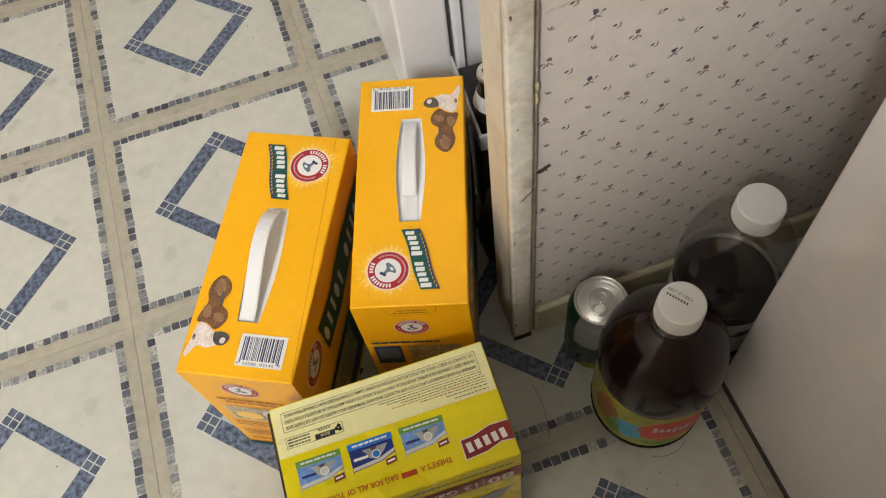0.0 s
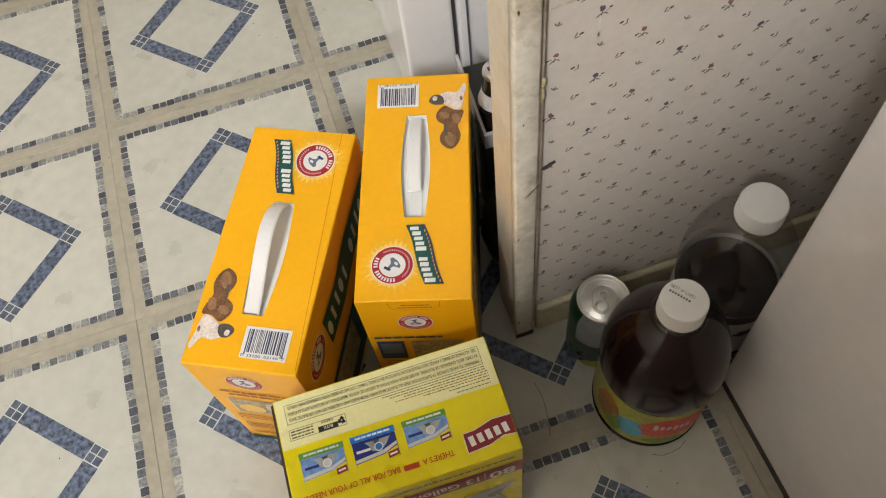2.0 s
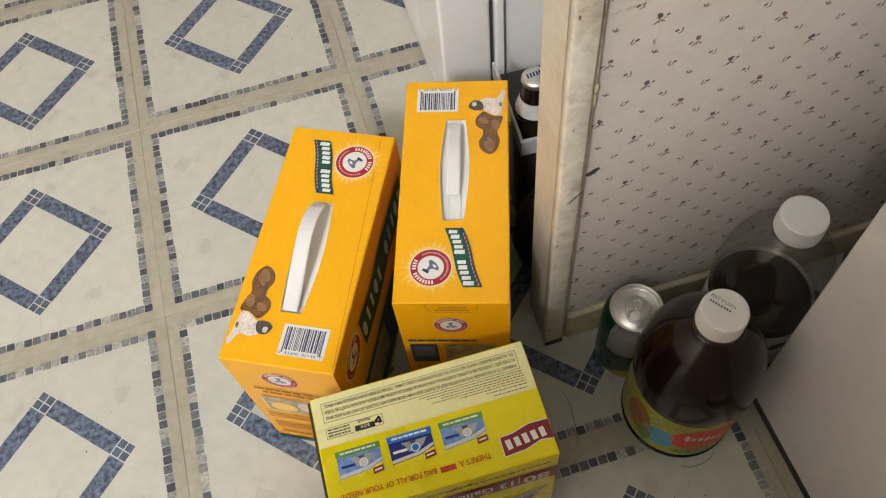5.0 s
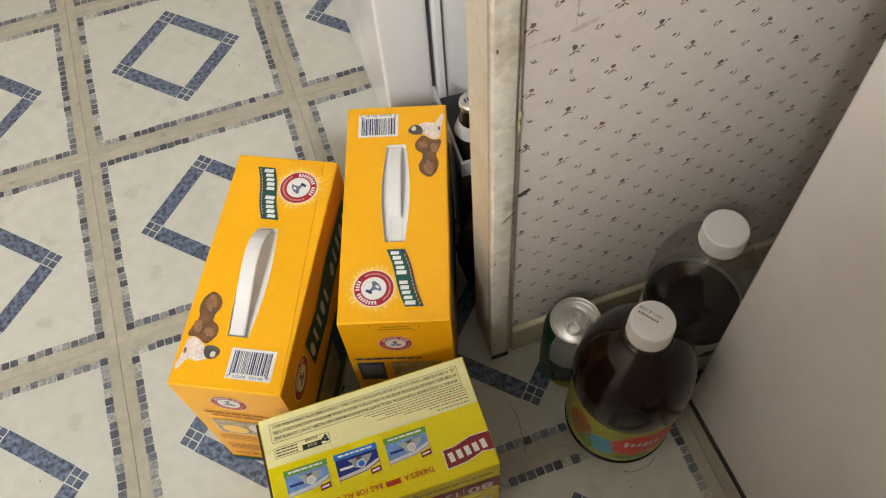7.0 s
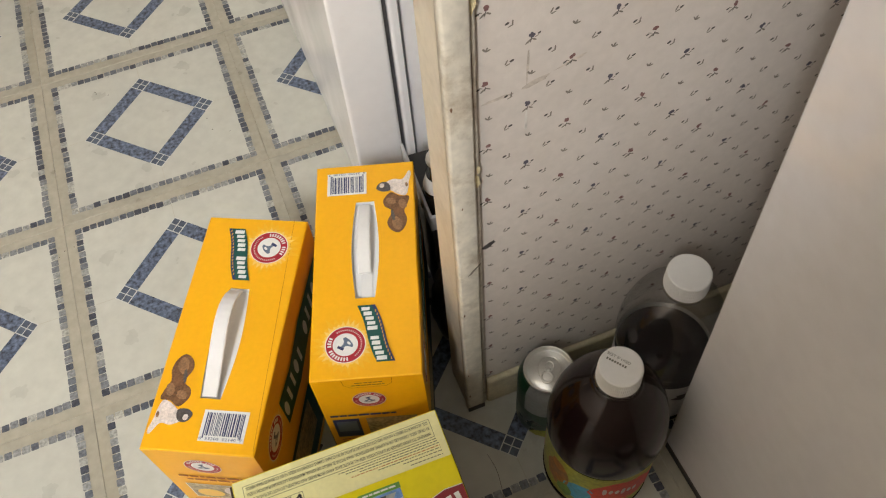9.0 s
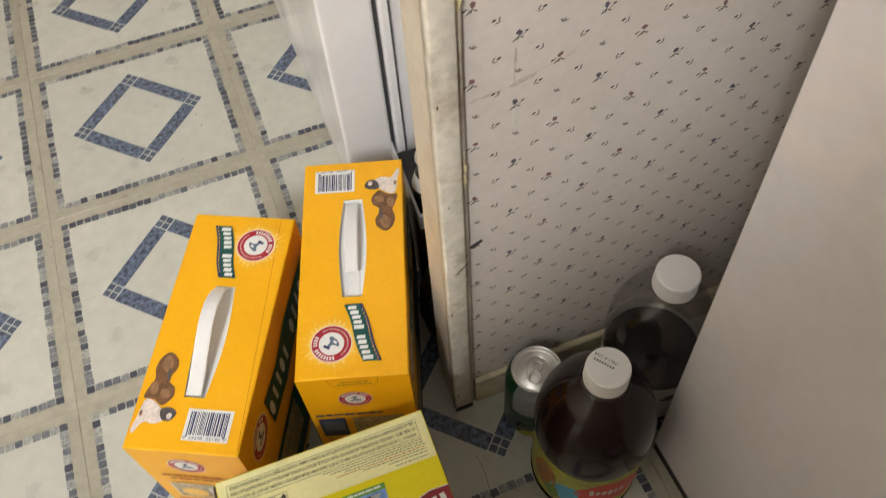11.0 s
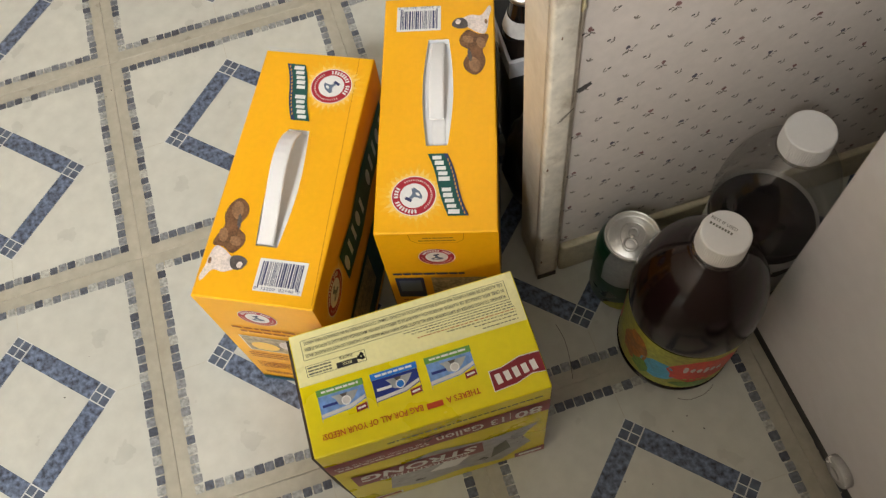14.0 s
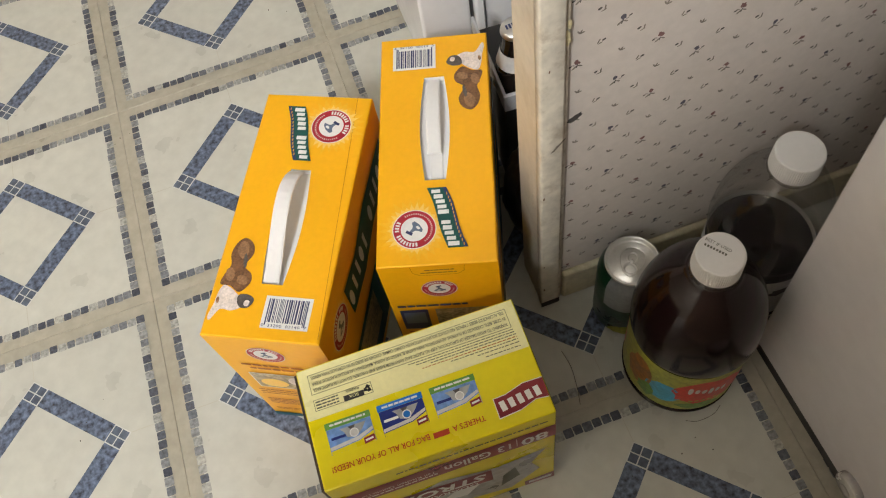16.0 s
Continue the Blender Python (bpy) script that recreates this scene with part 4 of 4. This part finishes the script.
def bottle(m, label, height, radius, cap_r, level, red_label, printed):
    k = radius / 0.058
    q = (height - 0.020) / 0.25
    ob = thing("juice_bottle", m, label, "bottle", "large juice bottles")
    outer = [(0.0, 0.006), (0.028, 0.004), (0.042, 0.0), (0.0475, 0.003), (0.0505, 0.012), (0.0555, 0.024), (0.0565, 0.031), (0.0550, 0.036), (0.0548, 0.075), (0.0550, 0.131),
             (0.0572, 0.136), (0.0580, 0.143), (0.0580, 0.156), (0.0568, 0.172), (0.0535, 0.189), (0.0475, 0.207), (0.0385, 0.224), (0.0280, 0.2365), (0.0208, 0.244), (0.0190, 0.252)]
    prof = smooth_profile([(r * k, z * q) for r, z in outer], 3)
    full = [(r, z) for r, z in prof if z < level]
    part("filled_body", lathe(full + [(full[-1][0] * 0.985, level), (0.0, level)], 64), JUICE, ob, "dark red-brown juice behind clear plastic", True)
    part("shell", lathe([full[-1]] + [(r, z) for r, z in prof if z >= level], 64), PET, ob, "clear empty upper part of the bottle", True)
    # neck ring
    z = height - 0.0215
    part("neck_ring", lathe([(cap_r * 0.9, z - 0.004), (cap_r * 1.03, z - 0.003), (cap_r * 1.03, z - 0.001), (cap_r * 0.9, z)], 40), PET, ob, "", True)
    # cap with fine ribs
    bm = bmesh.new()
    ribs = 72
    zs = [(z, 1.0), (z + 0.004, 1.0), (height - 0.0022, 0.985), (height - 0.0006, 0.955), (height, 0.90)]
    rings = []
    for zz, f in zs:
        rings.append([bm.verts.new((cap_r * f * (1 - (0.018 if i % 2 and zz < height - 0.002 else 0)) * math.cos(2 * math.pi * i / (2 * ribs)),
                                    cap_r * f * (1 - (0.018 if i % 2 and zz < height - 0.002 else 0)) * math.sin(2 * math.pi * i / (2 * ribs)), zz)) for i in range(2 * ribs)])
    for a, b in zip(rings, rings[1:]):
        for i in range(2 * ribs):
            j = (i + 1) % (2 * ribs)
            bm.faces.new((a[i], a[j], b[j], b[i]))
    bm.faces.new(rings[-1])
    bm.faces.new(rings[0][::-1])
    cap = part("cap", bm, CAP_WHITE, ob, "white ribbed screw cap")
    # wrapped label
    r = 0.0559 * k
    bm = bmesh.new()
    z0, z1 = 0.0365 * q, (0.1300 if red_label else 0.1175) * q
    lathe([(r, z0), (r + 0.0002, (z0 + z1) / 2), (r, z1)], 64, bm)
    rng = random.Random(5)
    if red_label:
        e = r + 0.0005
        bent_patch(bm, e, 192, 0.086 * q, 16, 0.030, 3, 16, 0.12, rng)
        bent_patch(bm, e + 0.0002, 205, 0.060 * q, 11, 0.014, 4, 14, 0.2, rng)
        bent_patch(bm, e, 222, 0.074 * q, 19, 0.022, 2, 16, 0.1, rng)
        bent_patch(bm, e + 0.0001, 266, 0.088 * q, 36, 0.032, 1, 20, 0.08, rng)
        bent_patch(bm, e + 0.0003, 262, 0.050 * q, 22, 0.009, 4, 14, 0.2, rng)
        for i in range(6):
            bent_patch(bm, e + 0.0004, 246 + i * 6.5, (0.096 - 0.0012 * i) * q, 2.4, 0.009 if i in (0, 3) else 0.006, 5, 8, 0.1, rng)
        for i in range(5):
            bent_patch(bm, e + 0.0004, 250 + i * 6, 0.066 * q, 2.4, 0.002, 0, 8)
        bent_patch(bm, e, 320, 0.072 * q, 25, 0.025, 1, 16, 0.1, rng)
        bent_patch(bm, e, 130, 0.075 * q, 25, 0.026, 1, 16, 0.1, rng)
    else:
        e = r + 0.0005
        bent_patch(bm, e, 262, 0.092 * q, 16, 0.006, 1, 14, 0.3, rng)
        bent_patch(bm, e, 225, 0.080 * q, 14, 0.004, 1, 16, 0.15, rng)
    part("label", bm, (LABEL_YELLOW if red_label else LABEL_WHITE, LABEL_RED if red_label else DARK_GREY_PRINT, LABEL_BLUE, LABEL_ORANGE, LABEL_GREEN, LABEL_WHITE), ob, "printed paper wrap", True)
    if printed:
        mt = Matrix.Translation((0, 0, height + 0.0001))
        words("BEST IF USED", ob, mt, 1.6, 7.0, 22, 2.8, TEXT_GREY, -54, "date_stamp")
        print_on("date_bars", ob, mt @ pose(-0.0021, 0.0044, 0.0002, 0, 0, -54), [(rect(-9 + 2.5 * i, 0, 1.5, 2.2), TEXT_GREY) for i in range(8)])
    return ob


bottle(pose(0.5315, -0.6025, 0), "full bottle of dark juice with a bright fruit label", 0.2665, 0.0590, 0.0205, 0.2400, True, True)
bottle(pose(0.638, -0.5398, 0, 0, 0, 8), "part-full clear bottle of dark juice in the corner", 0.2625, 0.0550, 0.0217, 0.109, False, False)


def soda_can(m):
    ob = thing("soda_can", m, "green and silver soda can with its tab closed", "can")
    part("body", lathe([(0.0, 0.008), (0.020, 0.006), (0.0235, 0.0), (0.0265, 0.002), (0.0310, 0.008), (0.0331, 0.014), (0.0331, 0.066)], 48), CAN_GREEN, ob, "", True)
    bm = lathe([(0.0331, 0.066), (0.0331, 0.098), (0.0322, 0.105), (0.0285, 0.1125), (0.0258, 0.1165), (0.0268, 0.1175)], 48)
    # Pale band in front; shade on the other sides is put in as dark green.
    for f in bm.faces:
        c = f.calc_center_median()
        f.material_index = 0 if 232 < math.degrees(math.atan2(c.y, c.x)) % 360 < 338 else 1
    part("shoulder", bm, (CAN_WHITE, CAN_GREEN), ob, "pale grey shoulder, its shaded sides coloured dark green", True)
    lid = part("lid", lathe([(0.0268, 0.1175), (0.0274, 0.1200), (0.0272, 0.1216), (0.0262, 0.1218), (0.0254, 0.1206), (0.0246, 0.1165), (0.0228, 0.1158), (0.0220, 0.1172), (0.0, 0.1174)], 56), ALU, ob, "aluminium lid", True)
    bm = bmesh.new()
    for cy, rx, ry in ((0.0042, 0.0060, 0.0074), (-0.0085, 0.0078, 0.0072)):
        n = 24
        rings = []
        for f, z in ((1.0, 0.1182), (0.97, 0.1192), (0.72, 0.1192), (0.66, 0.1182)):
            rings.append([bm.verts.new((rx * f * math.cos(2 * math.pi * i / n), cy + ry * f * math.sin(2 * math.pi * i / n), z)) for i in range(n)])
        for a, b in zip(rings, rings[1:]):
            for i in range(n):
                bm.faces.new((a[i], a[(i + 1) % n], b[(i + 1) % n], b[i]))
    lathe([(0.0, 0.1196), (0.0022, 0.1195), (0.0026, 0.1184)], 16, bm)
    part("tab", bm, ALU, lid, "ring pull", True)
    bm = bmesh.new()
    n = 40
    rings = []
    for f, z in ((1.0, 0.1174), (0.97, 0.1181), (0.93, 0.1181), (0.90, 0.1174)):
        rings.append([bm.verts.new((0.0125 * f * math.cos(2 * math.pi * i / n) * (1 + 0.25 * math.sin(2 * math.pi * i / n)), 0.0175 * f * math.sin(2 * math.pi * i / n), z)) for i in range(n)])
    for a, b in zip(rings, rings[1:]):
        for i in range(n):
            bm.faces.new((a[i], a[(i + 1) % n], b[(i + 1) % n], b[i]))
    part("score_ridge", bm, ALU, lid, "", True)
    rng = random.Random(2)
    for a, z, ra, rz, mat in ((322, 0.082, 9, 0.003, LABEL_RED), (290, 0.018, 48, 0.010, LABEL_YELLOW)):
        bm = bmesh.new()
        bent_patch(bm, 0.0334, a, z, ra, rz, 0, 14, 0.2, rng)
        part("print_patch", bm, mat, ob, "", True)
    return ob


soda_can(pose(0.5090, -0.5205, 0, 0, 0, -35))


# ---- appliances ----
def refrigerator():
    """Upright refrigerator: its door faces the room, the side shows door edge, gasket and body."""
    ob = thing("refrigerator", pose(0.4145, -0.140, 0), "white enamelled refrigerator with a grey door gasket", "refrigerator")
    part("door", box(0.0, 0.0625, 0.0, 0.70, 0.003, 1.62, bevel=0.004, segments=3), ENAMEL, ob)
    part("gasket", box(0.0627, 0.0685, 0.008, 0.69, 0.012, 1.61, bevel=0.002), RUBBER, ob, "grey rubber gasket")
    part("body", box(0.0687, 0.70, 0.002, 0.70, 0.003, 1.62, bevel=0.004, segments=3), ENAMEL, ob, "", False)
    part("side_rib", box(0.0795, 0.0812, -0.0012, 0.004, 0.006, 1.60, bevel=0.0006), RUBBER, ob, "thin dark seam")
    part("kick_plate", box(0.02, 0.68, 0.02, 0.69, 0.0, 0.0026), BLACK, ob)
    return ob


refrigerator()


def side_cabinet():
    """Tall white cabinet whose smooth side leans out a little towards the top."""
    ob = thing("white_cabinet", pose(0.6195, -0.609, 0, 0, 0, 1.6), "smooth glossy white cabinet side with a clear bumper", "cabinet")
    bm = box(0.0, 0.62, -0.40, 0.0, 0.0165, 1.0, bevel=0.003, segments=3)
    for v in bm.verts:
        v.co.x -= 0.057 * v.co.z
        v.co.y -= 0.024 * v.co.z
    part("side_panel", bm, ENAMEL_SIDE, ob)
    part("plinth", box(0.0005, 0.60, -0.395, -0.002, 0.0, 0.0163, bevel=0.001), BLACK, ob, "black rubber plinth strip")
    return ob


white_cabinet = side_cabinet()


def beer_carrier():
    ob = thing("bottle_carrier", pose(0.453, -0.322, 0, 0, 0, -3), "black card bottle carrier with a pale top edge", "carton")
    part("body", box(0, 0.135, 0, 0.12, 0, 0.150, bevel=0.001), BLACK, ob)
    part("edge_band", box(-0.0006, 0.1356, -0.0006, 0.004, 0.150, 0.174, bevel=0.0006), CARD_GREY, ob, "pale card edge")
    part("side_band", box(-0.0006, 0.003, 0.0045, 0.12, 0.150, 0.174, bevel=0.0006), CARD_GREY, ob, "pale card edge")
    b = thing("beer_bottle", pose(0.481, -0.284, 0.1502), "dark brown glass bottle neck with a silver cap", "bottle")
    part("glass", lathe(smooth_profile([(0.0, 0.0), (0.026, 0.0005), (0.025, 0.015), (0.0175, 0.040), (0.0138, 0.060), (0.0128, 0.073)], 3), 36), BROWN_GLASS, b, "", True)
    part("neck_label", lathe([(0.0212, 0.0315), (0.0162, 0.0500)], 36), LABEL_WHITE, b, "pale paper neck label", True)
    cap = part("crown_cap", lathe([(0.0136, 0.072), (0.0152, 0.0735), (0.0146, 0.0775), (0.0128, 0.0800), (0.0, 0.0804)], 42), ALU, b, "silver crown cap", True)
    print_on("cap_bars", b, pose(0, 0, 0.0806), [(rect(-8 + 3.4 * i, 1.0 + 0.4 * i, 2.2, 6), NAVY) for i in range(5)])
    return ob


beer_carrier()


def gap_darkener():
    """A slumped black bag shape, added to darken the gap behind the jamb."""
    bm = bmesh.new()
    bmesh.ops.create_icosphere(bm, subdivisions=4, radius=1.0)
    for v in bm.verts:
        n = noise.noise(v.co * 2.2) * 0.16 + noise.noise(v.co * 5.5) * 0.07
        c = v.co * (1 + n)
        v.co = Vector((c.x * 0.036, c.y * 0.038, max(0.075 + c.z * 0.080, 0.0005)))
    ob = mesh_object("gap_dark_lump", bm, BAG_BLACK, smooth=True)
    ob.location = (0.463, -0.384, 0)
    return tagged(ob, "slumped black bag shape added to darken the gap behind the door jamb", "bag")


BAG_BLACK = surface("black_bag_plastic", (0.012, 0.012, 0.014), 0.32, vary=0.2, bump=0.4, bump_scale=60)
gap_darkener()


def pet_bowl():
    ob = thing("pet_bowl", pose(0.5245, -0.9155, 0), "round white pet bowl with a black outside", "bowl")
    part("outer", lathe(smooth_profile([(0.0, 0.002), (0.055, 0.0), (0.070, 0.006), (0.079, 0.030), (0.0835, 0.052), (0.0830, 0.0555), (0.0795, 0.0562), (0.0766, 0.0556)], 4), 56), BOWL_BLACK, ob, "black glazed outside and rim", True)
    part("inner", lathe(smooth_profile([(0.0765, 0.0558), (0.0745, 0.0550), (0.0725, 0.050), (0.0660, 0.022), (0.050, 0.012), (0.0, 0.010)], 4), 56), BOWL_WHITE, ob, "pinkish white glazed inside", True)
    return ob


pet_bowl()


def clear_bumper(cabinet):
    """A cloudy clear round bumper low on the cabinet side."""
    bm = bmesh.new()
    n = 48
    rings = []
    for f, z, rib in ((0.0, 0.0075, 0), (0.006, 0.0075, 0), (0.0065, 0.0085, 0), (0.010, 0.0085, 0), (0.0105, 0.0078, 0), (0.0160, 0.0078, 0), (0.0180, 0.0072, 0), (0.0190, 0.0055, 1), (0.0192, -0.0030, 1), (0.0176, -0.0030, 0), (0.0172, 0.0050, 0), (0.0, 0.0052, 0)):
        rings.append([bm.verts.new((0, 0, z))] if f == 0 else [bm.verts.new((f * (1 - (0.03 if rib and i % 2 else 0)) * math.cos(2 * math.pi * i / n), f * (1 - (0.03 if rib and i % 2 else 0)) * math.sin(2 * math.pi * i / n), z)) for i in range(n)])
    for a, b in zip(rings, rings[1:]):
        for i in range(n):
            j = (i + 1) % n
            if len(a) == 1:
                bm.faces.new((a[0], b[i], b[j]))
            elif len(b) == 1:
                bm.faces.new((a[i], a[j], b[0]))
            else:
                bm.faces.new((a[i], a[j], b[j], b[i]))
    b = part("bumper", bm, CLOUDY, cabinet, "cloudy clear round plastic bumper", True)
    b.matrix_local = pose(-0.0035, -0.1685, 0.0345, 0, -94, 0) @ Matrix.Scale(0.86, 4)


clear_bumper(white_cabinet)


def fibre(points, r=0.00035):
    bm = bmesh.new()
    pr = smooth_profile(points, 6)
    pts = [Vector((x, y, r + 0.0008)) for x, y in [(a - 5, b - 5) for a, b in [(p[0], p[1]) for p in pr]]]
    rings = []
    for i, p in enumerate(pts):
        d = (pts[min(i + 1, len(pts) - 1)] - pts[max(i - 1, 0)]).normalized()
        s = Vector((-d.y, d.x, 0))
        rings.append([bm.verts.new(p + s * r), bm.verts.new(p + Vector((0, 0, r))), bm.verts.new(p - s * r)])
    for a, b in zip(rings, rings[1:]):
        for i in range(3):
            bm.faces.new((a[i], a[(i + 1) % 3], b[(i + 1) % 3], b[i]))
    ob = mesh_object("loose_hair", bm, HAIR, smooth=True)
    return tagged(ob, "thin dark hair lying on the floor tiles", "hair")


def shifted(pts):
    return [(x + 5, y + 5) for x, y in pts]


fibre(shifted([(0.516, -0.659), (0.527, -0.664), (0.545, -0.663), (0.556, -0.657)]), 0.00025)
fibre(shifted([(0.427, -0.542), (0.4295, -0.562), (0.4265, -0.586), (0.422, -0.605)]), 0.00025)


def crumbs():
    """Specks of grit on the tiles."""
    rng = random.Random(31)
    bm = bmesh.new()
    for x, y, n in ((0.09, 0.235, 5), (0.12, -0.21, 3), (0.02, -0.05, 4), (0.45, -0.71, 5), (0.52, -0.70, 3), (-0.1, -0.42, 4), (0.20, -0.72, 4), (0.26, 0.10, 3)):
        for _ in range(n):
            c = Vector((x + rng.gauss(0, 0.02), y + rng.gauss(0, 0.02), 0.0014))
            r = rng.uniform(0.0004, 0.0009)
            made = bmesh.ops.create_icosphere(bm, subdivisions=1, radius=r)["verts"]
            for v in made:
                v.co = c + v.co * rng.uniform(0.7, 1.3)
    ob = mesh_object("floor_grit", bm, HAIR)
    tagged(ob, "dark specks of grit scattered on the tiles", "grit", kind="stuff")


crumbs()


def ceiling_lamp():
    ob = thing("ceiling_lamp", pose(LAMP[0], LAMP[1], CEILING), "round opal glass ceiling lamp", "ceiling lamp")
    part("base", lathe([(0.0, 0.0), (0.17, 0.0), (0.175, -0.02), (0.16, -0.03), (0.0, -0.03)], 40), ALU, ob, "", True)
    part("shade", lathe(smooth_profile([(0.155, -0.031), (0.17, -0.06), (0.14, -0.10), (0.07, -0.125), (0.0, -0.13)], 4), 40), LAMP_GLASS, ob, "opal glass shade", True)


ceiling_lamp()

# ---- floor tiles ----
def lay_tiles():
    me = tile_mesh()
    rng = random.Random(17)
    for i in range(-6, 5):
        for j in range(-7, 5):
            ob = new("floor_tile", me)
            ob.parent = floor
            ob.matrix_world = pose((i + 0.5) * TILE + rng.uniform(-0.00015, 0.00015), (j + 0.5) * TILE + rng.uniform(-0.00015, 0.00015), rng.uniform(-0.0002, 0.0), 0, 0, 90 * ((i * 7 + j * 3) % 4))


lay_tiles()
